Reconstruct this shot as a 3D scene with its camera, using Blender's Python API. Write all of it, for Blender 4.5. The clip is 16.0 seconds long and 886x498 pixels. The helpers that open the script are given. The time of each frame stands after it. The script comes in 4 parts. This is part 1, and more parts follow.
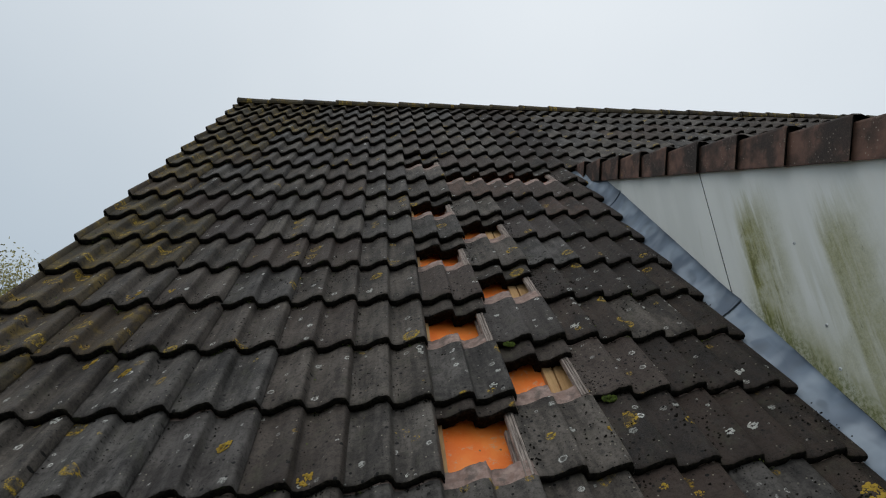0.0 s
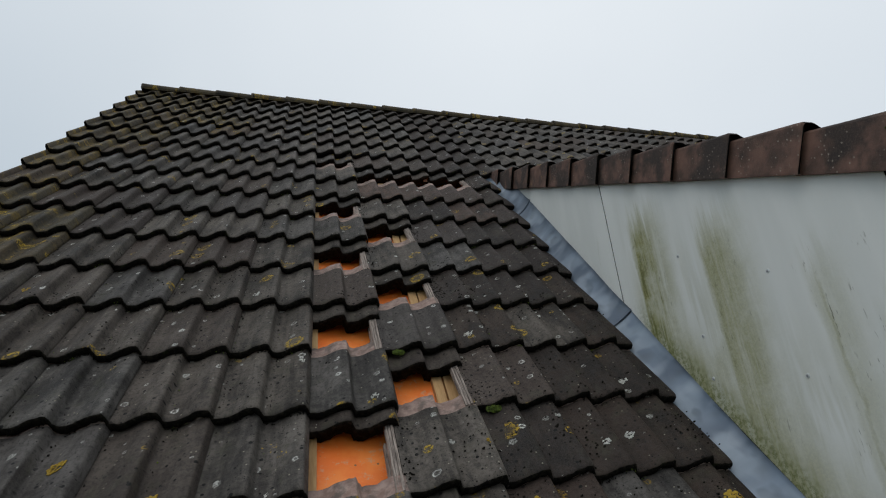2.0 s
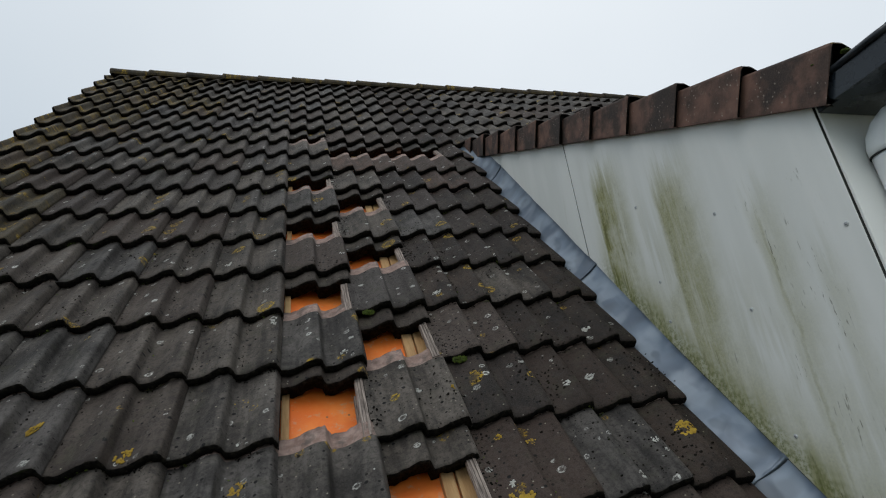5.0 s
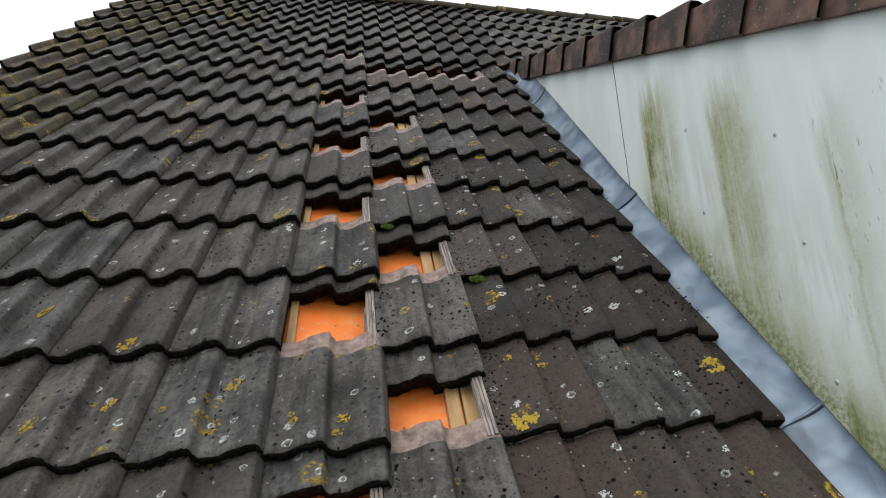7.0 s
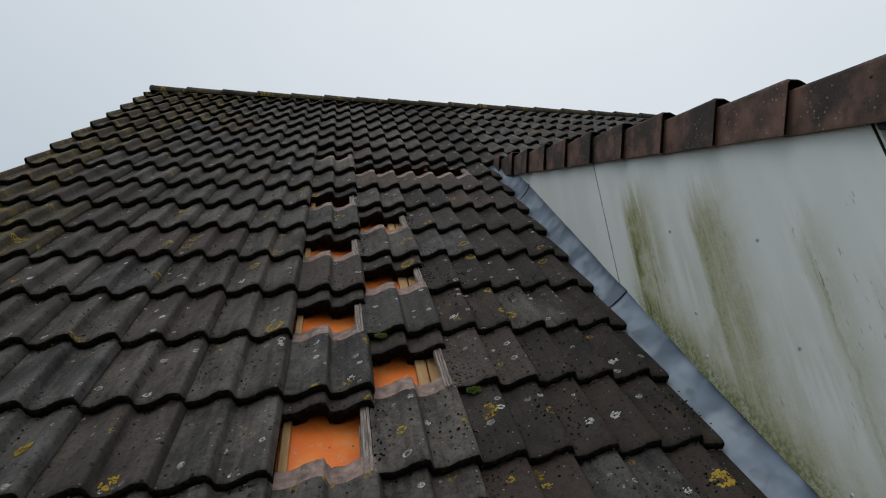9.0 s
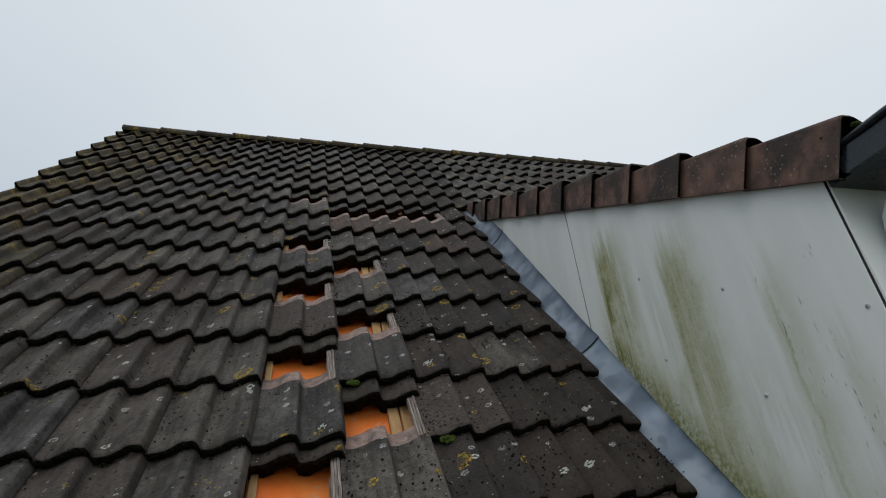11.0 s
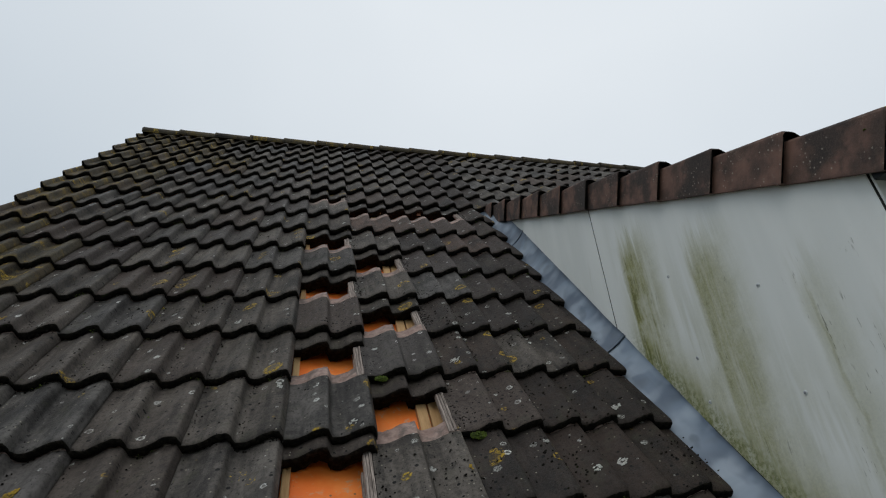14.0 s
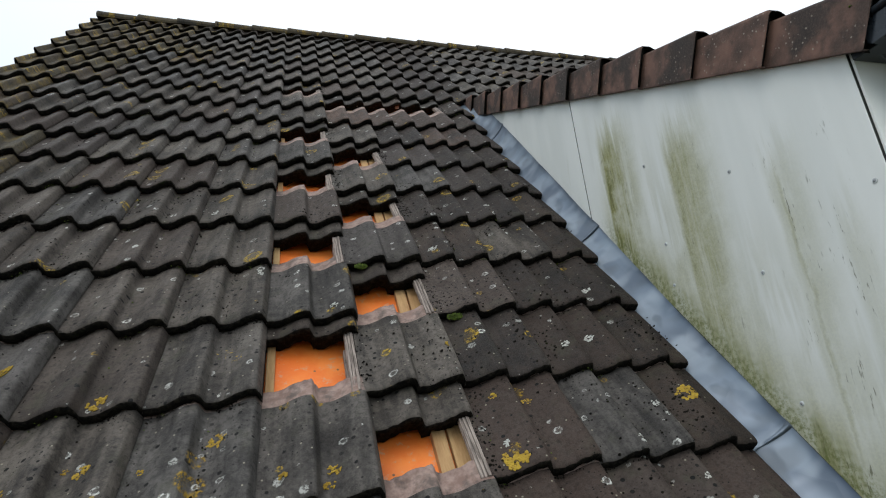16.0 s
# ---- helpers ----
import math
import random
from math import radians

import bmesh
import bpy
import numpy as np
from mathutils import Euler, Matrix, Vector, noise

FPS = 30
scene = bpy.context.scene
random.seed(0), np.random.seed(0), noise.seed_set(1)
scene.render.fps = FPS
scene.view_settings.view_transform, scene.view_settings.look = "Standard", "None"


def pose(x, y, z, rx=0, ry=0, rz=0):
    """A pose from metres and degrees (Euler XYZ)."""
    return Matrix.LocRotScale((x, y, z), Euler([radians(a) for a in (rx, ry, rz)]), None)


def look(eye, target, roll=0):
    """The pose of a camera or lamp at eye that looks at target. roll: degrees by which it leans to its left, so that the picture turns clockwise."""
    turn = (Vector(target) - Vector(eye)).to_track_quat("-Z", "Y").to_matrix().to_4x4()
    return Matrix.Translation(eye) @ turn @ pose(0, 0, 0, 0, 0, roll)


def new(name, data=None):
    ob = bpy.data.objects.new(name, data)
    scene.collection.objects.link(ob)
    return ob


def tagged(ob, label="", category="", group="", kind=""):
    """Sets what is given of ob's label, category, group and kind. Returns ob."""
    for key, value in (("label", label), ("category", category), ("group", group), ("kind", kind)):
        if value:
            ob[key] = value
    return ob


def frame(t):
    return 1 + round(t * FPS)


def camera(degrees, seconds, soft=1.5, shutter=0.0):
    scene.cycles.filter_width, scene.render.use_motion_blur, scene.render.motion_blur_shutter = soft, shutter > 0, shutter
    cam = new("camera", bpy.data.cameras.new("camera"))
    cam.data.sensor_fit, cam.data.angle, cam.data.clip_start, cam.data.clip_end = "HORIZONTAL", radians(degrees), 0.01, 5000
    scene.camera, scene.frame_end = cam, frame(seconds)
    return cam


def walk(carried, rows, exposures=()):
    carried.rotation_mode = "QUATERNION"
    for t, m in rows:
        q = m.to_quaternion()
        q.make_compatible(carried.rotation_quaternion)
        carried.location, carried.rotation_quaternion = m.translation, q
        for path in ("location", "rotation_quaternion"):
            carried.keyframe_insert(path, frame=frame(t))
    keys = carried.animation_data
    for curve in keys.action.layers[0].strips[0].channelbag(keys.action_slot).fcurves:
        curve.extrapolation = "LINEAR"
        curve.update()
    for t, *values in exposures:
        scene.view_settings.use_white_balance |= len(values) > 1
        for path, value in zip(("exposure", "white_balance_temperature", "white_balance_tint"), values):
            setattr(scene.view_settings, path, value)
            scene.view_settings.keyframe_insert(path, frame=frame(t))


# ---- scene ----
# ---- camera ----
cam = camera(78.95, 16.0, soft=1.14)
ROWS = [
    (0, -0.2125, -1.7274, 3.9844, 112.56, 3.21, -6.65),
    (0.5, -0.1065, -1.7069, 3.9826, 112.33, 4.02, -9.08),
    (1, 0.0197, -1.6124, 3.9734, 112.40, 3.43, -10.45),
    (1.5, 0.0083, -1.6341, 3.9811, 112.46, 3.67, -12.46),
    (2, -0.0327, -1.6827, 4.0035, 112.56, 4.39, -13.95),
    (2.5, 0.0307, -1.7145, 4.0099, 113.62, 6.99, -14.30),
    (3, 0.0486, -1.7169, 3.9882, 114.10, 7.80, -15.50),
    (3.5, 0.0263, -1.7153, 3.9691, 114.44, 7.96, -16.09),
    (4, 0.0291, -1.7343, 3.9663, 114.19, 8.36, -15.86),
    (4.2, 0.0408, -1.7529, 3.9489, 112.85, 8.41, -15.65),
    (6.3, 0.0759, -1.6859, 3.8646, 108.86, 2.99, -10.32),
    (6.5, 0.0994, -1.6786, 3.8533, 107.84, 2.52, -10.14),
    (7, 0.1711, -1.6164, 3.8357, 104.21, 2.67, -10.32),
    (7.3, 0.2117, -1.5913, 3.8331, 100.73, 5.68, -9.70),
    (7.5, 0.1983, -1.5759, 3.8507, 101.00, 6.76, -9.70),
    (8, 0.1120, -1.5707, 3.8941, 105.91, 4.40, -10.29),
    (8.5, 0.1225, -1.6218, 3.9273, 109.84, 4.29, -10.46),
    (9, 0.1483, -1.6483, 3.9408, 112.63, 4.73, -11.04),
    (9.2, 0.1466, -1.6516, 3.9429, 113.84, 4.84, -11.71),
    (11.5, 0.1361, -1.6640, 3.9497, 116.99, 5.48, -13.97),
    (12, 0.1742, -1.6401, 3.9444, 117.23, 5.40, -13.75),
    (12.5, 0.2222, -1.6069, 3.9404, 117.39, 5.39, -13.31),
    (13, 0.1733, -1.5973, 3.9308, 117.35, 5.17, -12.88),
    (13.5, 0.0972, -1.6204, 3.9261, 117.42, 5.05, -12.84),
    (14, 0.0631, -1.6258, 3.9265, 117.48, 4.85, -13.18),
    (14.5, 0.0620, -1.6408, 3.9328, 117.50, 5.15, -13.57),
    (15, 0.0606, -1.6364, 3.9348, 118.22, 5.59, -14.36),
    (15.5, 0.0669, -1.6334, 3.9035, 111.47, 6.00, -14.62),
    (16, 0.0775, -1.6203, 3.8754, 106.88, 5.76, -14.92),
]
EXPOSURES = [(0.0, -0.07), (1.5, -0.07), (4.2, -0.1), (5.0, 0.0), (6.3, 0.22), (6.5, 0.32), (7.0, 0.84), (7.3, 1.45), (7.5, 1.68), (8.0, 0.98), (8.5, 0.02), (9.0, -0.13), (11.5, -0.1), (15.0, -0.1), (15.5, 0.0), (16.0, 0.58)]
walk(cam, [(t, pose(x, y, z, rx, ry, rz)) for t, x, y, z, rx, ry, rz in ROWS], EXPOSURES)

# ---- world and light: a bright overcast sky ----
world = bpy.data.worlds.new("overcast_sky")
world.use_nodes = True
scene.world = world
wn, wl = world.node_tree.nodes, world.node_tree.links
wn.clear()
w_out, w_bg = wn.new("ShaderNodeOutputWorld"), wn.new("ShaderNodeBackground")
w_sky = wn.new("ShaderNodeTexSky")
w_sky.sky_type, w_sky.sun_disc = "NISHITA", False
w_sky.sun_elevation, w_sky.sun_rotation = radians(50), radians(217)
w_scale = wn.new("ShaderNodeVectorMath")
w_scale.operation = "SCALE"
w_scale.inputs["Scale"].default_value = 0.10
w_tc = wn.new("ShaderNodeTexCoord")
w_noise = wn.new("ShaderNodeTexNoise")
w_noise.inputs["Scale"].default_value = 1.6
w_noise.inputs["Detail"].default_value = 3.0
w_sep = wn.new("ShaderNodeSeparateXYZ")
w_add = wn.new("ShaderNodeMath")
w_add.operation = "MULTIPLY_ADD"
w_add.inputs[1].default_value = 0.35
w_ramp = wn.new("ShaderNodeValToRGB")
w_ramp.color_ramp.elements[0].position, w_ramp.color_ramp.elements[0].color = 0.25, (0.465, 0.555, 0.635, 1)
w_ramp.color_ramp.elements[1].position, w_ramp.color_ramp.elements[1].color = 1.0, (0.90, 0.955, 1.0, 1)
w_mix = wn.new("ShaderNodeMix")
w_mix.data_type = "RGBA"
w_mix.inputs[0].default_value = 0.90
wl.new(w_tc.outputs["Generated"], w_noise.inputs["Vector"])
wl.new(w_tc.outputs["Generated"], w_sep.inputs[0])
wl.new(w_noise.outputs["Fac"], w_add.inputs[0])
w_side = wn.new("ShaderNodeMath")
w_side.operation = "MULTIPLY_ADD"
w_side.inputs[1].default_value = 0.30
wl.new(w_sep.outputs["X"], w_side.inputs[0])
wl.new(w_sep.outputs["Z"], w_side.inputs[2])
wl.new(w_side.outputs[0], w_add.inputs[2])
wl.new(w_add.outputs[0], w_ramp.inputs[0])
wl.new(w_sky.outputs[0], w_scale.inputs[0])
wl.new(w_scale.outputs[0], w_mix.inputs[6])
wl.new(w_ramp.outputs[0], w_mix.inputs[7])
wl.new(w_mix.outputs[2], w_bg.inputs["Color"])
w_bg.inputs["Strength"].default_value = 1.0
wl.new(w_bg.outputs[0], w_out.inputs[0])

sun = new("sun", bpy.data.lights.new("sun", "SUN"))
sun.data.energy, sun.data.angle, sun.data.color = 0.6, radians(35), (1.0, 0.97, 0.93)
sun.matrix_world = look((-6, -8, 16), (0, 0, 4))


# ---- materials ----
class Nodes:
    """A short way to wire a node material."""

    def __init__(self, name):
        self.mat = bpy.data.materials.new(name)
        self.mat.use_nodes = True
        self.tree = self.mat.node_tree
        self.bsdf = self.tree.nodes["Principled BSDF"]

    def put(self, sock, value):
        if isinstance(value, bpy.types.NodeSocket):
            self.tree.links.new(value, sock)
        else:
            sock.default_value = value

    def node(self, kind, **sets):
        n = self.tree.nodes.new(kind)
        for key, value in sets.items():
            setattr(n, key, value)
        return n

    def math(self, op, a, b=0.0, c=0.0, clamp=False):
        n = self.node("ShaderNodeMath", operation=op, use_clamp=clamp)
        for i, v in enumerate((a, b, c)):
            self.put(n.inputs[i], v)
        return n.outputs[0]

    def vec(self, op, a, b=(0, 0, 0)):
        n = self.node("ShaderNodeVectorMath", operation=op)
        self.put(n.inputs[0], a)
        self.put(n.inputs[1], b)
        return n.outputs[0]

    def noise(self, vec, scale, detail=4.0, rough=0.55):
        n = self.node("ShaderNodeTexNoise")
        self.put(n.inputs["Vector"], vec)
        n.inputs["Scale"].default_value, n.inputs["Detail"].default_value, n.inputs["Roughness"].default_value = scale, detail, rough
        return n.outputs["Fac"]

    def step(self, x, lo, hi, a=0.0, b=1.0):
        n = self.node("ShaderNodeMapRange", interpolation_type="SMOOTHSTEP")
        self.put(n.inputs[0], x)
        for i, v in enumerate((lo, hi, a, b)):
            self.put(n.inputs[i + 1], v)
        return n.outputs[0]

    def mix(self, fac, a, b, blend="MIX"):
        n = self.node("ShaderNodeMix", data_type="RGBA", blend_type=blend)
        self.put(n.inputs[0], fac)
        self.put(n.inputs[6], (*a, 1) if isinstance(a, tuple) else a)
        self.put(n.inputs[7], (*b, 1) if isinstance(b, tuple) else b)
        return n.outputs[2]

    def cells(self, vec, scale, dims="3D"):
        n = self.node("ShaderNodeTexVoronoi", voronoi_dimensions=dims)
        self.put(n.inputs["Vector"], vec)
        n.inputs["Scale"].default_value = scale
        s = self.node("ShaderNodeSeparateColor")
        self.tree.links.new(n.outputs["Color"], s.inputs[0])
        return n.outputs["Distance"], s.outputs

    def coords(self, spread=40.0):
        """Object coordinates, shifted at random from object to object."""
        tc, info = self.node("ShaderNodeTexCoord"), self.node("ShaderNodeObjectInfo")
        return self.vec("ADD", tc.outputs["Object"], self.vec("MULTIPLY", self.vec("ADD", (0, 0, 0), info.outputs["Random"]), (spread, spread * 1.7, spread * 0.6))), tc.outputs["Object"], info.outputs["Random"]

    def bump(self, height, strength, distance):
        n = self.node("ShaderNodeBump")
        n.inputs["Strength"].default_value, n.inputs["Distance"].default_value = strength, distance
        self.tree.links.new(height, n.inputs["Height"])
        self.tree.links.new(n.outputs[0], self.bsdf.inputs["Normal"])

    def done(self, colour, rough=0.8, metal=0.0):
        self.put(self.bsdf.inputs["Base Color"], (*colour, 1) if isinstance(colour, tuple) else colour)
        self.put(self.bsdf.inputs["Roughness"], rough)
        self.put(self.bsdf.inputs["Metallic"], metal)
        return self.mat


def tile_material(name, dark, light, white, yellow, warm, gold=0.0):
    """Weathered concrete tile: grain, streaks down the slope, pale and yellow lichen, black specks."""
    k = Nodes(name)
    v, raw, rnd = k.coords()
    big = k.noise(v, 5.0, 3)
    grain = k.noise(v, 260.0, 3, 0.7)
    streak = k.noise(k.vec("MULTIPLY", v, (40, 5, 20)), 1.0, 4)
    mid = k.noise(v, 34.0, 6, 0.72)
    tone = k.math("ADD", k.math("MULTIPLY", big, 0.45), k.math("ADD", k.math("MULTIPLY", mid, 0.35), k.math("MULTIPLY", streak, 0.30)))
    col = k.mix(k.step(tone, 0.42, 0.68), dark, light)
    col = k.mix(k.math("MULTIPLY", k.step(k.math("FRACT", k.math("MULTIPLY", rnd, 7.3)), 0.55, 1.0), warm), col, (0.056, 0.037, 0.029))
    col = k.mix(k.step(grain, 0.35, 0.75, 0.0, 0.55), col, k.mix(0.4, col, (0.13, 0.115, 0.10)))
    # tile by tile: cooler or warmer, lighter or darker
    col = k.mix(k.step(k.math("FRACT", k.math("MULTIPLY", rnd, 3.7)), 0.3, 0.9, 0.0, 1.0), col, k.mix(1.0, col, (0.91, 0.98, 1.07), "MULTIPLY"))
    col = k.mix(k.math("FRACT", k.math("MULTIPLY", rnd, 11.9)), k.mix(1.0, col, (0.86, 0.85, 0.84), "MULTIPLY"), k.mix(1.0, col, (1.12, 1.12, 1.12), "MULTIPLY"))
    mott = k.step(k.noise(v, 70.0, 5, 0.8), 0.36, 0.54, 0.50, 0.0)
    col = k.mix(mott, col, (0.009, 0.0075, 0.006))
    # grey-green film in soft clouds
    film = k.step(k.noise(v, 11.0, 5, 0.7), 0.52, 0.72, 0.0, 0.35)
    col = k.mix(film, col, (0.060, 0.060, 0.038))
    if gold:
        col = k.mix(k.math("MULTIPLY", k.step(k.noise(v, 7.0, 5, 0.7), 0.50, 0.62, 0.0, gold), k.step(k.noise(v, 60.0, 4, 0.75), 0.36, 0.60, 0.3, 1.0)), col, (0.185, 0.125, 0.020))
    # black specks
    d0, c0 = k.cells(v, 27.0, "2D")
    speck = k.math("MULTIPLY", k.step(k.math("SUBTRACT", d0, k.math("MULTIPLY", c0[1], 0.10)), 0.055, 0.085, 1, 0), k.math("GREATER_THAN", c0[0], 0.62))
    speck = k.math("MULTIPLY", speck, k.step(k.noise(v, 4.0, 2), 0.40, 0.54))
    col = k.mix(speck, col, (0.004, 0.004, 0.0035))
    d4, c4 = k.cells(v, 85.0, "2D")
    pin = k.math("MULTIPLY", k.math("MULTIPLY", k.step(d4, 0.14, 0.19, 1, 0), k.math("GREATER_THAN", c4[0], 0.76)), k.step(k.noise(v, 9.0, 2), 0.44, 0.58))
    col = k.mix(pin, col, (0.004, 0.004, 0.0035))
    # yellow crusts, broken by noise, some of them rings
    wob = k.vec("ADD", v, k.vec("MULTIPLY", k.vec("ADD", (0, 0, 0), k.noise(v, 45.0, 3, 0.7)), (0.009, 0.008, 0.006)))
    d1, c1 = k.cells(wob, 9.5, "2D")
    rad = k.math("MULTIPLY", k.math("POWER", c1[1], 1.3), 0.36)
    crust = k.math("MULTIPLY", k.step(k.math("SUBTRACT", d1, rad), -0.05, 0.03, 1, 0), k.math("GREATER_THAN", c1[0], 1.0 - yellow))
    crust = k.math("MULTIPLY", crust, k.step(k.noise(v, 95.0, 4, 0.75), 0.46, 0.56))
    crust = k.math("MULTIPLY", crust, k.step(k.math("DIVIDE", d1, k.math("ADD", rad, 0.001)), 0.25, 0.75, 0.12, 1.0))
    col = k.mix(crust, col, k.mix(c1[2], (0.30, 0.185, 0.020), (0.50, 0.34, 0.03)))
    # pale lichen discs
    wob2 = k.vec("ADD", v, k.vec("MULTIPLY", k.vec("ADD", (0, 0, 0), k.noise(v, 90.0, 3, 0.65)), (0.018, 0.014, 0.010)))
    d2, c2 = k.cells(wob2, 19.0, "2D")
    rad2 = k.math("MULTIPLY", k.math("POWER", c2[1], 2.2), 0.27)
    pale = k.math("MULTIPLY", k.step(k.math("SUBTRACT", d2, rad2), -0.05, 0.02, 1, 0), k.math("GREATER_THAN", c2[0], 1.0 - white))
    hollow = k.math("MULTIPLY", k.step(k.math("DIVIDE", d2, k.math("ADD", rad2, 0.001)), 0.45, 0.70, 1, 0), k.math("GREATER_THAN", c2[2], 0.45))
    pale = k.math("MULTIPLY", pale, k.math("SUBTRACT", 1.0, k.math("MULTIPLY", hollow, 0.85)))
    pale = k.math("MULTIPLY", pale, k.step(k.noise(v, 150.0, 4, 0.75), 0.42, 0.54, 0.10, 1.0))
    face = k.node("ShaderNodeSeparateXYZ")
    k.tree.links.new(k.node("ShaderNodeTexCoord").outputs["Normal"], face.inputs[0])
    flat = k.step(face.outputs[2], 0.80, 0.93)
    pale = k.math("MULTIPLY", pale, flat)
    col = k.mix(pale, col, k.mix(c2[2], (0.36, 0.36, 0.33), (0.74, 0.74, 0.69)))
    d3, c3 = k.cells(v, 75.0, "2D")
    dots = k.math("MULTIPLY", k.step(d3, 0.12, 0.24, 1, 0), k.math("GREATER_THAN", c3[0], 0.978))
    dots = k.math("MULTIPLY", dots, flat)
    col = k.mix(dots, col, (0.24, 0.22, 0.17))
    k.bump(k.math("ADD", k.math("MULTIPLY", grain, 0.5), k.math("ADD", mid, k.math("MULTIPLY", k.math("ADD", crust, pale), 0.6))), 0.8, 0.0035)
    k.bsdf.inputs["Specular IOR Level"].default_value = 0.24
    return k.done(col, k.step(mid, 0.3, 0.7, 0.62, 0.85))


TILE = tile_material("weathered_tile", (0.0190, 0.0162, 0.0140), (0.118, 0.102, 0.087), 0.36, 0.19, 0.7)
TILE_VERGE = tile_material("weathered_verge_tile", (0.020, 0.0155, 0.0095), (0.098, 0.075, 0.042), 0.16, 0.85, 0.6, 0.55)
TILE_RED = tile_material("weathered_reddish_tile", (0.018, 0.0115, 0.0085), (0.105, 0.066, 0.050), 0.22, 0.26, 0.9)
TILE_BROWN = tile_material("weathered_brown_tile", (0.0100, 0.0070, 0.0055), (0.043, 0.030, 0.023), 0.28, 0.14, 0.8)


# near-black grime and moss, with shade of the downslope faces put into the colour
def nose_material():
    k = Nodes("grimy_shaded_tile_nose")
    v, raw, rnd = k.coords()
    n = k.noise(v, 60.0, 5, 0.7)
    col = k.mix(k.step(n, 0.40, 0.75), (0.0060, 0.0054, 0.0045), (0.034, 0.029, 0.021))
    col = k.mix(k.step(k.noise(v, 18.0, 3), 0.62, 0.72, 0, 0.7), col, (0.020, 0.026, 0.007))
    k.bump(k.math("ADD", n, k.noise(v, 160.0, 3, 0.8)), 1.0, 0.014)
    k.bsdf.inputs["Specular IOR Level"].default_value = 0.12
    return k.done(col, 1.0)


def raw_material():
    k = Nodes("unweathered_tile_head")
    v, raw, rnd = k.coords()
    n = k.noise(v, 35.0, 5, 0.65)
    col = k.mix(k.step(n, 0.3, 0.7), (0.20, 0.128, 0.104), (0.345, 0.25, 0.212))
    col = k.mix(k.step(k.noise(v, 14.0, 4, 0.7), 0.46, 0.66, 0.0, 0.8), col, (0.085, 0.070, 0.060))
    k.bump(k.noise(v, 180.0, 3, 0.7), 0.4, 0.002)
    return k.done(col, 0.9)


def interlock_material():
    k = Nodes("grey_tile_interlock")
    v, raw, rnd = k.coords()
    n = k.noise(k.vec("MULTIPLY", v, (160, 10, 60)), 1.0, 4, 0.7)
    col = k.mix(k.step(n, 0.3, 0.7), (0.105, 0.083, 0.070), (0.36, 0.30, 0.26))
    k.bump(n, 0.5, 0.003)
    return k.done(col, 0.9)


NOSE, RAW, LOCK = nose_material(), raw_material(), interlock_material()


def simple(name, a, b, scale, rough, stretch=(1, 1, 1), metal=0.0, bump=0.3, depth=0.002, fine=6.0):
    k = Nodes(name)
    v, raw, rnd = k.coords()
    v = k.vec("MULTIPLY", v, stretch)
    n = k.noise(v, scale, 5, 0.6)
    m = k.noise(v, scale * fine, 3, 0.7)
    col = k.mix(k.step(k.math("ADD", k.math("MULTIPLY", n, 0.7), k.math("MULTIPLY", m, 0.3)), 0.32, 0.68), a, b)
    k.bump(m, bump, depth)
    return k.done(col, k.step(n, 0.3, 0.7, rough - 0.08, min(1.0, rough + 0.08)), metal)


WOOD = simple("pine_lath", (0.38, 0.21, 0.085), (0.58, 0.37, 0.17), 6.0, 0.75, (6, 0.7, 6))
WOOD_OLD = simple("aged_batten", (0.16, 0.10, 0.055), (0.30, 0.20, 0.11), 6.0, 0.85, (0.7, 6, 6))
GREY_METAL = simple("dark_grey_gutter_metal", (0.010, 0.0135, 0.018), (0.022, 0.028, 0.035), 9.0, 0.30, bump=0.1)
WHITE_PIPE = simple("white_pipe_plastic", (0.74, 0.76, 0.76), (0.83, 0.85, 0.85), 5.0, 0.38, bump=0.05)
DARK_GAP = simple("dark_backing", (0.012, 0.013, 0.012), (0.03, 0.032, 0.028), 12.0, 0.9)
SCREW = simple("screw_steel", (0.25, 0.26, 0.27), (0.42, 0.43, 0.44), 200.0, 0.45, metal=0.6)
WASHER = simple("pale_washer", (0.45, 0.47, 0.47), (0.6, 0.62, 0.62), 150.0, 0.5)
PLASTER = simple("house_plaster", (0.55, 0.53, 0.49), (0.66, 0.64, 0.60), 3.0, 0.9)
MOSS = simple("green_moss", (0.020, 0.036, 0.004), (0.115, 0.165, 0.014), 90.0, 0.95, bump=0.8)
# unseen ground, kept pale so that it bounces light onto the dormer front
PALE_GROUND = simple("unseen_pale_ground", (0.075, 0.082, 0.050), (0.155, 0.150, 0.105), 0.6, 0.95, bump=0.6, depth=0.05)
BARK = simple("tree_bark", (0.06, 0.05, 0.04), (0.14, 0.12, 0.10), 8.0, 0.95, (1, 1, 0.2))
LEAF = simple("autumn_leaf", (0.24, 0.23, 0.08), (0.45, 0.40, 0.17), 2.0, 0.7)


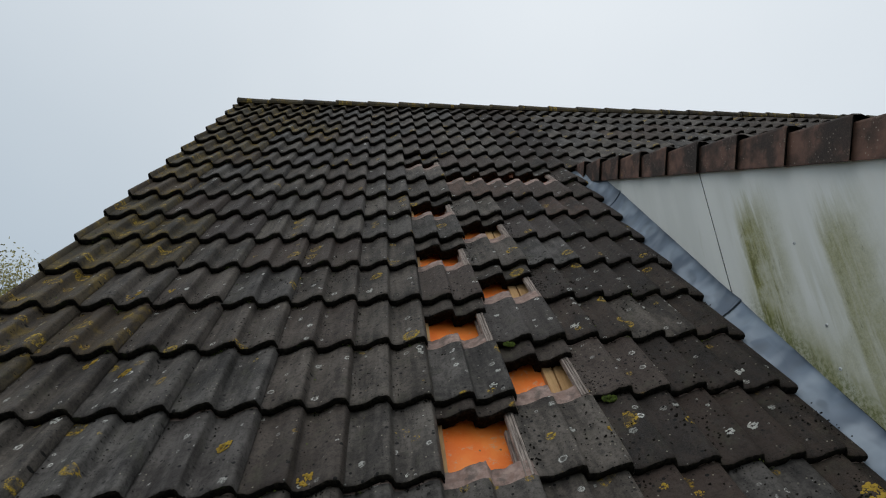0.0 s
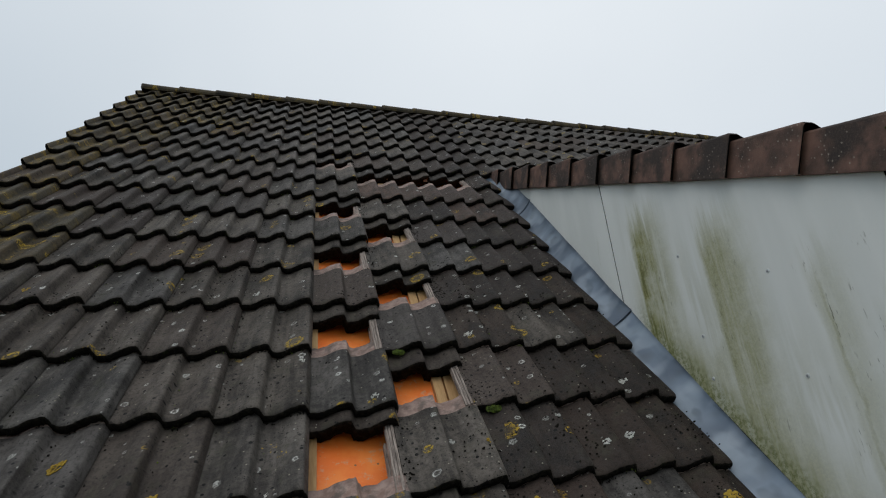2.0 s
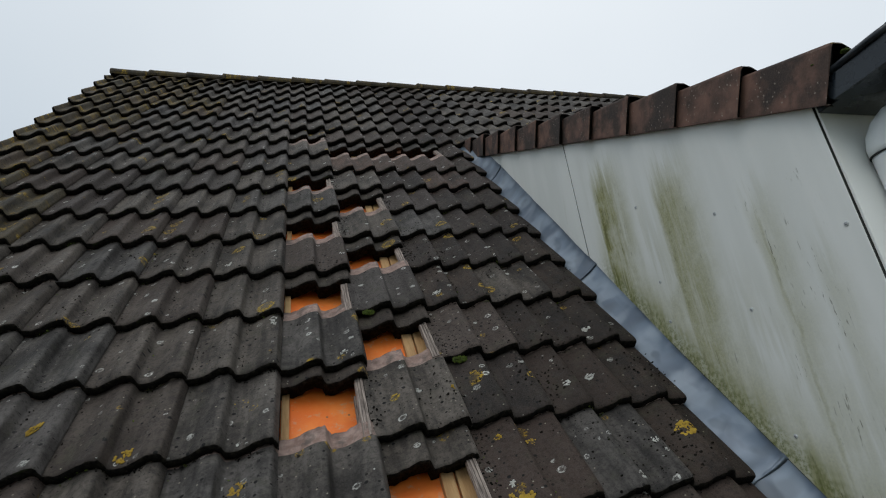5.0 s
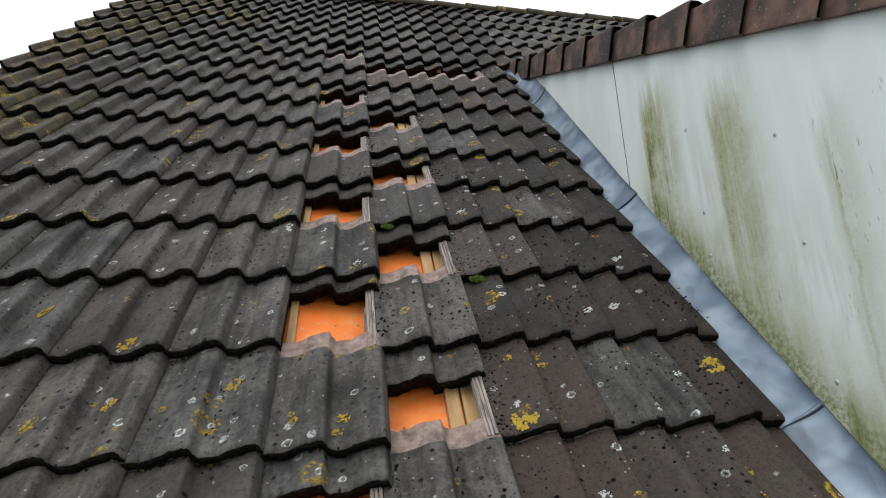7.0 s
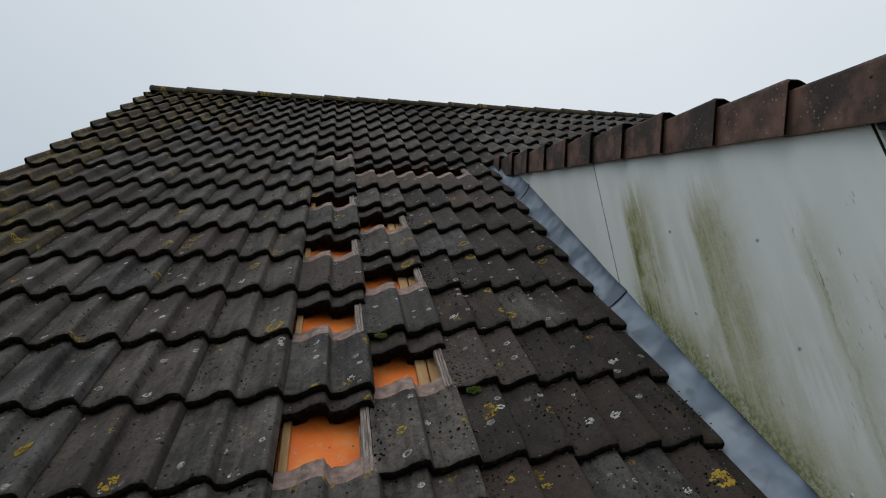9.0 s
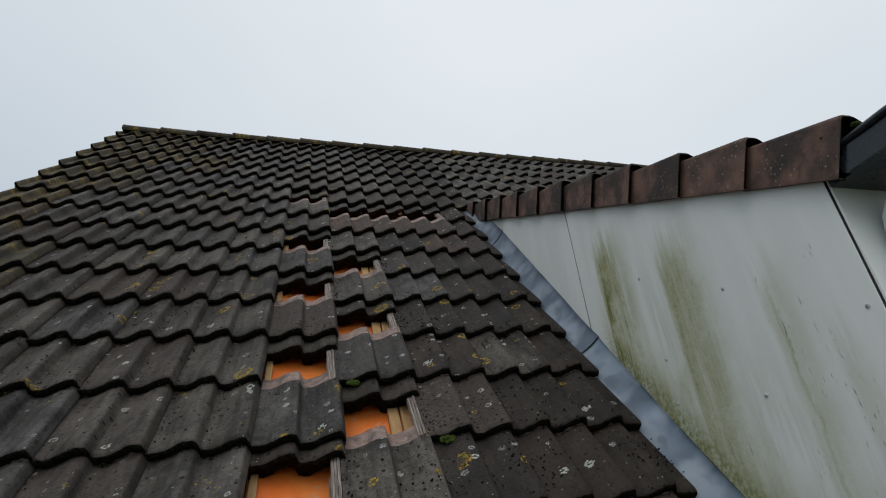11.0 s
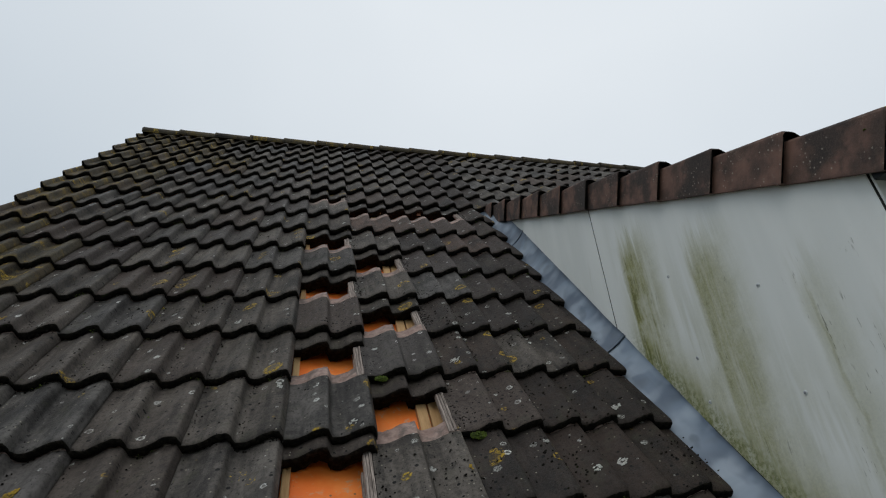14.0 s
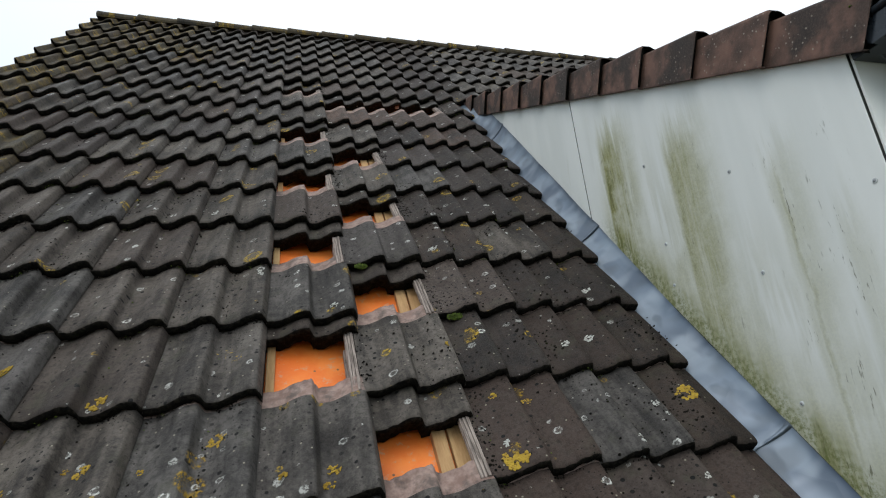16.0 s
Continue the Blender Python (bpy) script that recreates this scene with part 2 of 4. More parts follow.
def underlay_material():
    k = Nodes("orange_underlay")
    v, raw, rnd = k.coords(0.0)
    n = k.noise(v, 9.0, 4, 0.6)
    col = k.mix(k.step(n, 0.3, 0.7), (0.90, 0.185, 0.022), (0.96, 0.265, 0.045))
    dust = k.step(k.noise(v, 30.0, 5, 0.75), 0.56, 0.68, 0.0, 0.65)
    col = k.mix(dust, col, (0.66, 0.42, 0.27))
    d, c = k.cells(v, 26.0)
    crumbs = k.math("MULTIPLY", k.step(d, 0.06, 0.14, 1, 0), k.math("GREATER_THAN", c[0], 0.82))
    col = k.mix(crumbs, col, (0.20, 0.11, 0.06))
    k.bump(k.noise(k.vec("MULTIPLY", v, (3, 14, 3)), 2.0, 3), 0.35, 0.01)
    return k.done(col, 0.55)


UNDERLAY = underlay_material()


def flashing_material():
    k = Nodes("blue_grey_lead")
    v, raw, rnd = k.coords()
    n = k.noise(v, 6.0, 1, 0.4)
    m = k.noise(k.vec("MULTIPLY", v, (9, 5, 6)), 1.3, 1.5, 0.4)
    col = k.mix(k.step(n, 0.32, 0.68), (0.085, 0.112, 0.152), (0.150, 0.192, 0.245))
    col = k.mix(k.step(m, 0.50, 0.66, 0.0, 0.45), col, (0.30, 0.36, 0.42))
    col = k.mix(k.step(k.noise(k.vec("MULTIPLY", v, (8, 5, 5)), 1.5, 2, 0.4), 0.56, 0.66, 0.0, 0.6), col, (0.075, 0.098, 0.125))
    smear = k.noise(k.vec("MULTIPLY", v, (3, 6, 3)), 1.4, 2, 0.45)
    col = k.mix(k.step(smear, 0.48, 0.64, 0.0, 0.34), col, (0.33, 0.38, 0.43))
    col = k.mix(k.step(smear, 0.34, 0.46, 0.36, 0.0), col, (0.085, 0.100, 0.115))
    crease, cc = k.cells(k.vec("MULTIPLY", v, (7, 4.5, 5)), 1.6)
    k.bump(k.math("ADD", crease, k.math("MULTIPLY", n, 0.5)), 0.16, 0.03)
    return k.done(col, k.step(m, 0.3, 0.7, 0.36, 0.50), 0.30)


LEAD = flashing_material()


def panel_material():
    """White facade panel with algae that runs down in streaks and gathers along the flashing."""
    k = Nodes("algae_stained_white_panel")
    tc = k.node("ShaderNodeTexCoord")
    v = tc.outputs["Object"]
    sep = k.node("ShaderNodeSeparateXYZ")
    k.tree.links.new(v, sep.inputs[0])
    y, z = sep.outputs[1], sep.outputs[2]
    fine = k.noise(k.vec("MULTIPLY", v, (1, 34, 3.0)), 1.0, 5, 0.65)
    wide = k.noise(k.vec("MULTIPLY", v, (1, 13, 1.2)), 1.0, 4, 0.6)
    cloud = k.noise(v, 7.0, 5, 0.7)
    speck = k.noise(v, 120.0, 3, 0.8)
    # height above the foot of the panel, along the roof line
    over = k.math("SUBTRACT", z, k.math("MULTIPLY_ADD", y, 1.1504, 4.0))
    total = None
    # streaks: where each begins along the cheek, its width, top, bottom and strength
    for start, width, top, low, power in ((0.466, 0.32, 5.10, 3.0, 1.05), (0.466, 0.12, 5.08, 3.0, 1.25), (0.045, 0.30, 4.88, 3.0, 0.88), (0.16, 0.46, 4.45, 3.0, 0.70), (-0.372, 0.18, 4.60, 3.0, 0.44), (-0.405, 0.045, 4.58, 3.0, 0.80), (-0.54, 0.12, 4.36, 3.0, 0.34), (0.755, 0.035, 5.10, 5.02, 0.50)):
        off = k.math("SUBTRACT", start, k.math("ADD", y, k.math("MULTIPLY", k.math("SUBTRACT", cloud, 0.5), 0.05)))
        shape = k.math("MULTIPLY", k.step(off, 0.0, min(0.04, width * 0.5)), k.step(off, width * 0.35, width * 1.1, 1, 0))
        rag = k.math("ADD", z, k.math("MULTIPLY", k.math("SUBTRACT", fine, 0.5), 0.42))
        band = k.math("MULTIPLY", shape, k.math("MULTIPLY", k.step(rag, top - 0.16, top + 0.06, 1, 0), k.step(rag, low - 0.05, low + 0.05)))
        band = k.math("MULTIPLY", band, power)
        total = band if total is None else k.math("MAXIMUM", total, band)
    total = k.math("MULTIPLY", total, k.step(k.math("ADD", k.math("MULTIPLY", fine, 0.6), k.math("MULTIPLY", wide, 0.5)), 0.34, 0.62, 0.50, 1.0))
    below = k.step(y, 0.40, 0.56, 1.0, 0.06)
    foot = k.math("MULTIPLY", k.math("MULTIPLY", k.step(over, 0.0, 0.46, 1, 0), k.step(wide, 0.32, 0.60, 0.62, 1.0)), below)
    film = k.math("MULTIPLY", k.math("MULTIPLY", k.step(over, 0.20, 0.95, 0.42, 0.0), k.step(wide, 0.38, 0.56)), below)
    algae = k.math("MAXIMUM", k.math("MAXIMUM", total, foot), film)
    algae = k.math("MULTIPLY", algae, k.step(cloud, 0.25, 0.6, 0.7, 1.0))
    white = k.mix(k.step(k.noise(k.vec("MULTIPLY", v, (1, 6, 0.8)), 1.0, 3), 0.3, 0.7), (0.785, 0.80, 0.765), (0.865, 0.875, 0.84))
    col = k.mix(k.math("MULTIPLY", algae, 0.92, clamp=True), white, k.mix(k.step(speck, 0.35, 0.65), (0.235, 0.230, 0.070), (0.36, 0.35, 0.145)))
    dark = k.math("MULTIPLY", k.step(k.math("MULTIPLY", algae, k.noise(k.vec("MULTIPLY", v, (1, 70, 14)), 1.0, 4, 0.7)), 0.42, 0.66), 0.6)
    col = k.mix(dark, col, (0.075, 0.085, 0.030))
    # short dark runs, thickest in the two outer streaks and at the streak tops
    zone = k.math("MULTIPLY", k.step(y, -0.66, -0.58), k.math("MULTIPLY", k.step(y, -0.38, -0.34, 1, 0), k.step(k.math("ADD", z, k.math("MULTIPLY", wide, 0.2)), 4.62, 4.72, 1, 0)))
    zone = k.math("MAXIMUM", k.math("MULTIPLY", zone, 0.75), k.math("MULTIPLY", k.step(total, 0.25, 0.6), 0.45))
    dash = k.step(k.noise(k.vec("MULTIPLY", v, (1, 95, 16)), 1.0, 3, 0.6), 0.60, 0.68)
    dash = k.math("MULTIPLY", dash, k.step(k.noise(k.vec("MULTIPLY", v, (1, 12, 7)), 1.0, 3), 0.48, 0.60))
    col = k.mix(k.math("MULTIPLY", dash, zone), col, (0.105, 0.105, 0.050))
    moss = k.math("MULTIPLY", k.math("MULTIPLY", k.step(over, 0.02, 0.17, 1, 0), below), k.step(k.noise(v, 60.0, 4, 0.8), 0.40, 0.62, 0, 0.8))
    col = k.mix(moss, col, (0.11, 0.135, 0.022))
    k.bump(speck, 0.12, 0.001)
    return k.done(col, k.step(algae, 0.0, 0.6, 0.42, 0.8))


PANEL = panel_material()


# ---- building helpers ----
def mesh_of(bm, mats, smooth=False):
    me = bpy.data.meshes.new("mesh")
    bmesh.ops.recalc_face_normals(bm, faces=bm.faces)
    if smooth:
        for f in bm.faces:
            f.smooth = True
    bm.to_mesh(me)
    bm.free()
    for m in mats if isinstance(mats, (list, tuple)) else [mats]:
        me.materials.append(m)
    return me


def part(name, bm, mats, parent=None, label="", smooth=False, m=None):
    ob = new(name, mesh_of(bm, mats, smooth))
    ob.parent = parent
    if m is not None:
        ob.matrix_basis = m
    return tagged(ob, label)


def thing(name, label, category, m=None, kind="", group=""):
    ob = new(name)
    ob.empty_display_size = 0.1
    if m is not None:
        ob.matrix_basis = m
    return tagged(ob, label, category, group, kind)


def box(bm, x0, x1, y0, y1, z0, z1, bevel=0.0, m=None):
    got = bmesh.ops.create_cube(bm, size=1.0)["verts"]
    for v in got:
        v.co = Vector((x0 + (v.co.x + 0.5) * (x1 - x0), y0 + (v.co.y + 0.5) * (y1 - y0), z0 + (v.co.z + 0.5) * (z1 - z0)))
    if m is not None:
        for v in got:
            v.co = m @ v.co
    if bevel:
        edges = list({e for v in got for e in v.link_edges})
        bmesh.ops.bevel(bm, geom=edges, offset=bevel, segments=2, affect="EDGES", profile=0.6)
    return bm


def extruded(bm, outline, x0, x1):
    """A prism: an outline in y, z between two x."""
    a = [bm.verts.new((x0, y, z)) for y, z in outline]
    b = [bm.verts.new((x1, y, z)) for y, z in outline]
    bm.faces.new(a)
    bm.faces.new(b[::-1])
    n = len(outline)
    for i in range(n):
        bm.faces.new((a[i], a[(i + 1) % n], b[(i + 1) % n], b[i]))
    return bm


def tube(bm, pts, radius, seg=20, caps=True):
    rings = []
    pts = [Vector(p) for p in pts]
    side = None
    for i, p in enumerate(pts):
        d = (pts[min(i + 1, len(pts) - 1)] - pts[max(i - 1, 0)]).normalized()
        if side is None:
            side = d.orthogonal().normalized()
        side = (side - d * side.dot(d)).normalized()
        other = d.cross(side)
        r = radius[i] if isinstance(radius, (list, tuple)) else radius
        rings.append([bm.verts.new(p + r * (math.cos(a) * side + math.sin(a) * other)) for a in (2 * math.pi * j / seg for j in range(seg))])
    for a, b in zip(rings, rings[1:]):
        for j in range(seg):
            bm.faces.new((a[j], a[(j + 1) % seg], b[(j + 1) % seg], b[j]))
    if caps:
        bm.faces.new(rings[0][::-1])
        bm.faces.new(rings[-1])
    return bm


# ---- plan: the roof plane is tilted by PITCH about the x axis through ORIGIN ----
PITCH, BASE = 49.0, 4.0
ROOF = pose(0, 0, BASE, PITCH, 0, 0)
TILE_W, GAUGE, TILE_L, FIRST = 0.30, 0.345, 0.42, -0.02
SHIFT = -0.018
DEPTH, CREST, DROP, THICK = 0.039, 0.004, 0.040, 0.032
TROUGH = CREST - DEPTH
LEFT, CUT, RIGHT = -1.80, 1.437, 9.0
SKEW = 0.018
TOP_ROW, LOW_ROW = 15, -4
RIDGE_V = 5.42


def row_v(j):
    return FIRST + GAUGE * j


def lean(v):
    """The tile columns drift a little to the right on their way up."""
    return SKEW * (v - 0.4)


LEANING = Matrix(((1, SKEW, 0, -0.4 * SKEW), (0, 1, 0, 0), (0, 0, 1, 0), (0, 0, 0, 1)))


def roll(x):
    """Height of the tile's wavy face across its width: a round crest, a short fall, a flat pan and a long rise."""
    s = (x % 0.15) / 0.15
    if x < 0.034:
        return TROUGH
    if s < 0.175:
        t = max(0.0, (s - 0.03) / 0.145)
        shape = t * t * (3 - 2 * t)
    else:
        t = min(1.0, max(0.0, (s - 0.25) / 0.70))
        shape = 0.5 + 0.5 * math.cos(math.pi * t ** 1.1)
    return CREST - DEPTH * shape


XS = [0.0, 0.034, 0.046, 0.060, 0.078, 0.092, 0.104, 0.116, 0.126, 0.136, 0.1435, 0.150, 0.1545, 0.158, 0.1615, 0.165, 0.1685, 0.172, 0.1763, 0.188, 0.206, 0.222, 0.236, 0.248, 0.260, 0.272, 0.284, 0.2935, 0.300, 0.3045, 0.308, 0.3115, 0.315, 0.3185, 0.322, 0.326]


def tile_verts(seed, width=0.321, left_flange=False, cut=False, shade_rib=False):
    """Vertices and faces of one interlocking tile: nose at y = 0, head at y = TILE_L. Material 0 face, 1 nose, 2 head,
    3 interlock.
    cut: the second roll is dressed flat beside the flashing; the rib is an added near-black strip that puts deep shade
    below the nose."""
    rng = random.Random(seed)

    def wave(x):
        return TROUGH - 0.10 * (x - 0.185) if cut and x > 0.185 else roll(x)

    xs = [x for x in XS if x <= width]
    if xs[-1] < width:
        xs.append(width)
    ys = [0.0, 0.003, 0.008, 0.016, 0.030, 0.12, 0.24, 0.350, TILE_L]
    verts, faces, mats = [], [], []
    slope = DROP / GAUGE
    wob = [rng.uniform(-0.0025, 0.0025) for _ in xs]
    lift = [rng.uniform(-0.0012, 0.0012) for _ in xs]
    for iy, y in enumerate(ys):
        for ix, x in enumerate(xs):
            z = wave(x) - y * slope
            z -= (0.013, 0.007, 0.0032, 0.0010, 0.0002)[iy] if iy < 5 else 0.0
            yy = y + (wob[ix] if iy < 4 else 0.0) + (wob[-1 - ix] * 1.6 if iy == len(ys) - 1 else 0)
            verts.append((x, yy, z + lift[ix] * (1 if iy < 4 else 0.4)))
    n = len(xs)
    for iy in range(len(ys) - 1):
        for ix in range(n - 1):
            a = iy * n + ix
            faces.append((a, a + 1, a + n + 1, a + n))
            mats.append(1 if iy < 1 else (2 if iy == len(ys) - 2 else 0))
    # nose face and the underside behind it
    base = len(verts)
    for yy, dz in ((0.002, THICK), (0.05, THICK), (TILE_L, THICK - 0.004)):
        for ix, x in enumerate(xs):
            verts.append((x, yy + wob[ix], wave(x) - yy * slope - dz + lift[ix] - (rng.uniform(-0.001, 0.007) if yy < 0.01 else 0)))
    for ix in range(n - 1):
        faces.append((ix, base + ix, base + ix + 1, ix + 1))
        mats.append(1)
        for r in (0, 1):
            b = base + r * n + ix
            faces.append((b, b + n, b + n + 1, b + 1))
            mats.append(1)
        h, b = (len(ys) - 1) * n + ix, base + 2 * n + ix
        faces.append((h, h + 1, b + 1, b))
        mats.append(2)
    # added strip in near-black, stands in for the shadow under a pushed-up nose
    if shade_rib:
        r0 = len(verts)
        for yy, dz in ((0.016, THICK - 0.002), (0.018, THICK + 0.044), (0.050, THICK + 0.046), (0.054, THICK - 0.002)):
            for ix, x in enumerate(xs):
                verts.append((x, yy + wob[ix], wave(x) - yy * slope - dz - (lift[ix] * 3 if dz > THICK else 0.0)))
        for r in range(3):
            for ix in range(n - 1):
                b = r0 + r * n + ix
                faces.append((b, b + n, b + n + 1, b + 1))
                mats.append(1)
    # right side
    ring_top = [iy * n + n - 1 for iy in range(len(ys))]
    s0 = len(verts)
    for iy, y in enumerate(ys):
        x, yy, z = verts[ring_top[iy]]
        verts.append((x - 0.004, yy, z - 0.012))
    for iy in range(len(ys) - 1):
        faces.append((ring_top[iy], s0 + iy, s0 + iy + 1, ring_top[iy + 1]))
        mats.append(0 if iy < len(ys) - 2 else 2)
    # left side: ribbed water bars, or a turned-down flange at the verge
    if left_flange:
        f0 = len(verts)
        for y in (0.0, TILE_L):
            z = TROUGH - y * slope
            for x, dz in ((0.0, 0.0), (-0.008, 0.026), (-0.015, 0.030), (-0.021, 0.020), (-0.023, -0.09), (-0.010, -0.09)):
                verts.append((x, y - 0.002, z + dz))
        for i in range(5):
            a = f0 + i
            faces.append((a, a + 1, a + 7, a + 6))
            mats.append(0)
        faces.append(tuple(f0 + i for i in range(6)))
        mats.append(1)
    else:
        for x0, top in ((-0.030, -0.004), (-0.0205, -0.002), (-0.011, 0.003)):
            f0 = len(verts)
            for y in (0.006, TILE_L - 0.03):
                z = TROUGH - y * slope
                for x, dz in ((x0, -0.020), (x0, top), (x0 + 0.0082, top), (x0 + 0.0082, -0.020)):
                    verts.append((x, y, z + dz))
            for q in ((0, 1, 5, 4), (1, 2, 6, 5), (2, 3, 7, 6), (0, 3, 2, 1)):
                faces.append(tuple(f0 + i for i in q))
                mats.append(3)
        f0 = len(verts)
        for y in (0.004, TILE_L - 0.03):
            z = TROUGH - y * slope
            verts += [(-0.031, y, z - 0.012), (0.0, y, z - 0.012), (-0.031, y, z - 0.024), (0.0, y, z - 0.024)]
        for q in ((0, 1, 5, 4), (2, 3, 1, 0), (0, 4, 6, 2)):
            faces.append(tuple(f0 + i for i in q))
            mats.append(3)
    return [(x + SKEW * y, y, z) for x, y, z in verts], faces, mats


def tile_mesh(seed, face, width=0.321, left_flange=False, cut=False, shade_rib=False):
    verts, faces, mats = tile_verts(seed, width, left_flange, cut, shade_rib)
    me = bpy.data.meshes.new("tile")
    me.from_pydata(verts, [], faces)
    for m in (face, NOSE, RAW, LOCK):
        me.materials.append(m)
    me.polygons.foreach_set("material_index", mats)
    me.polygons.foreach_set("use_smooth", [m < 3 for m in mats])
    me.update()
    return me


# ---- ground and house body ----
bm = bmesh.new()
bmesh.ops.create_grid(bm, x_segments=24, y_segments=24, size=600)
tagged(part("ground", bm, PALE_GROUND), "unseen ground round the house, made pale to bounce light", "ground", kind="structure")

EAVE_Y = row_v(LOW_ROW) * math.cos(radians(PITCH)) + 0.25
EAVE_Z = BASE + row_v(LOW_ROW) * math.sin(radians(PITCH)) - 0.05
RIDGE_Y = RIDGE_V * math.cos(radians(PITCH))
RIDGE_Z = BASE + RIDGE_V * math.sin(radians(PITCH))
BACK_Y = 2 * RIDGE_Y - EAVE_Y
house = thing("house_wall", "plain plastered house walls under the roof", "wall", kind="structure")
bm = bmesh.new()
box(bm, LEFT + 0.06, RIGHT - 0.05, EAVE_Y, EAVE_Y + 0.3, 0.0, EAVE_Z - 0.02)
part("front_wall", bm, PLASTER, house)
bm = bmesh.new()
box(bm, LEFT + 0.06, RIGHT - 0.05, BACK_Y - 0.3, BACK_Y, 0.0, EAVE_Z - 0.02)
part("back_wall", bm, PLASTER, house)
for x in (LEFT + 0.06, RIGHT - 0.35):
    bm = bmesh.new()
    extruded(bm, [(EAVE_Y + 0.3, 0), (BACK_Y - 0.3, 0), (BACK_Y - 0.3, EAVE_Z - 0.02), (RIDGE_Y, RIDGE_Z - 0.42), (EAVE_Y + 0.3, EAVE_Z - 0.02)], x, x + 0.3)
    part("gable_wall", bm, PLASTER, house)

# ---- main roof ----
roof = thing("main_roof", "steep roof of dark weathered concrete tiles with tiles pushed up and orange underlay showing", "roof", ROOF, "structure")

# orange underlay, slack between the laths
bm = bmesh.new()
LATHS = (-1.47, -0.97, -0.47, 0.016, 0.525, 1.03)
NU, NV = 90, 60
grid = []
for iv in range(NV + 1):
    v = row_v(LOW_ROW) + (RIDGE_V - row_v(LOW_ROW)) * iv / NV
    line = []
    for iu in range(NU + 1):
        u = LEFT + 0.05 + (1.52 - LEFT - 0.05) * iu / NU
        near = min(abs(u - q) for q in LATHS)
        sag = -0.012 * min(1.0, near / 0.18) + 0.004 * noise.noise((u * 4, v * 3, 0.0))
        line.append(bm.verts.new((u, v, -0.146 + sag)))
    grid.append(line)
for a, b in zip(grid, grid[1:]):
    for i in range(NU):
        bm.faces.new((a[i], a[i + 1], b[i + 1], b[i]))
part("underlay", bm, UNDERLAY, roof, "orange roofing membrane", smooth=True)
bm = bmesh.new()
box(bm, 1.52, RIGHT - 0.06, row_v(8), RIDGE_V - 0.02, -0.17, -0.150)
part("underlay", bm, UNDERLAY, roof, "orange roofing membrane")
bm = bmesh.new()
box(bm, 4.62, RIGHT - 0.06, row_v(LOW_ROW), row_v(8), -0.17, -0.150)
part("underlay", bm, UNDERLAY, roof, "orange roofing membrane")
for q in LATHS:
    bm = bmesh.new()
    if abs(q - 0.525) < 0.01:
        box(bm, 0.480, 0.521, row_v(LOW_ROW), RIDGE_V - 0.1, -0.152, -0.124, 0.002, LEANING)
        part("lath", bm, WOOD, roof, "pale pine lath")
        bm = bmesh.new()
        box(bm, 0.529, 0.582, row_v(LOW_ROW), RIDGE_V - 0.1, -0.152, -0.125, 0.002, LEANING)
    else:
        box(bm, q - 0.013, q + 0.013, row_v(LOW_ROW), RIDGE_V - 0.1, -0.152, -0.124, 0.002, LEANING)
    part("lath", bm, WOOD, roof, "pale pine lath")
for j in range(LOW_ROW, TOP_ROW + 1):
    bm = bmesh.new()
    box(bm, LEFT + 0.03, 1.50 if j < 8 else RIGHT - 0.06, row_v(j) + 0.375, row_v(j) + 0.41, -0.150, -0.128, 0.002)
    part("batten", bm, WOOD_OLD, roof, "sawn wooden tile batten")

bm = bmesh.new()
box(bm, LEFT - 0.028, LEFT + 0.07, row_v(LOW_ROW), RIDGE_V + 0.02, -0.20, -0.080, m=LEANING)
part("verge_board", bm, WOOD_OLD, roof, "dark weathered verge board")

# tiles: one object a piece near the camera, the far right part in one mesh
SLID = {(0, -2): 0.25, (0, 0): 0.295, (0, 2): 0.255, (0, 4): 0.245, (0, 6): 0.245, (0, 9): 0.175, (1, -1): 0.225, (1, 1): 0.250, (1, 3): 0.245, (1, 5): 0.250, (1, 8): 0.220, (2, 8): 0.230, (3, 8): 0.235}
VARIANTS = {
    "plain": [tile_mesh(s, TILE) for s in range(5)],
    "verge": [tile_mesh(20 + s, TILE_VERGE, left_flange=True) for s in range(3)],
    "brown": [tile_mesh(40 + s, TILE_BROWN) for s in range(3)],
    "red": [tile_mesh(50 + s, TILE_RED) for s in range(3)],
    "cut": [tile_mesh(60 + s, TILE_BROWN, width=CUT - 1.20 - SHIFT, cut=True) for s in range(3)],
    "slid": [tile_mesh(70 + s, TILE, shade_rib=True) for s in range(3)],
    "mossy": [tile_mesh(80 + s, TILE_VERGE) for s in range(3)],
}
rng = random.Random(7)


def lay(kind, u, v, dz, length=1.0):
    ob = new("tile", rng.choice(VARIANTS[kind]))
    ob.parent = roof
    ob.matrix_basis = pose(u + lean(v) + rng.uniform(-0.002, 0.002), v + rng.uniform(-0.004, 0.004), dz + rng.uniform(-0.0015, 0.0015), rng.uniform(-0.25, 0.25), rng.uniform(-0.25, 0.25), rng.uniform(-0.25, 0.25)) @ Matrix.Diagonal((1, length, 1, 1))


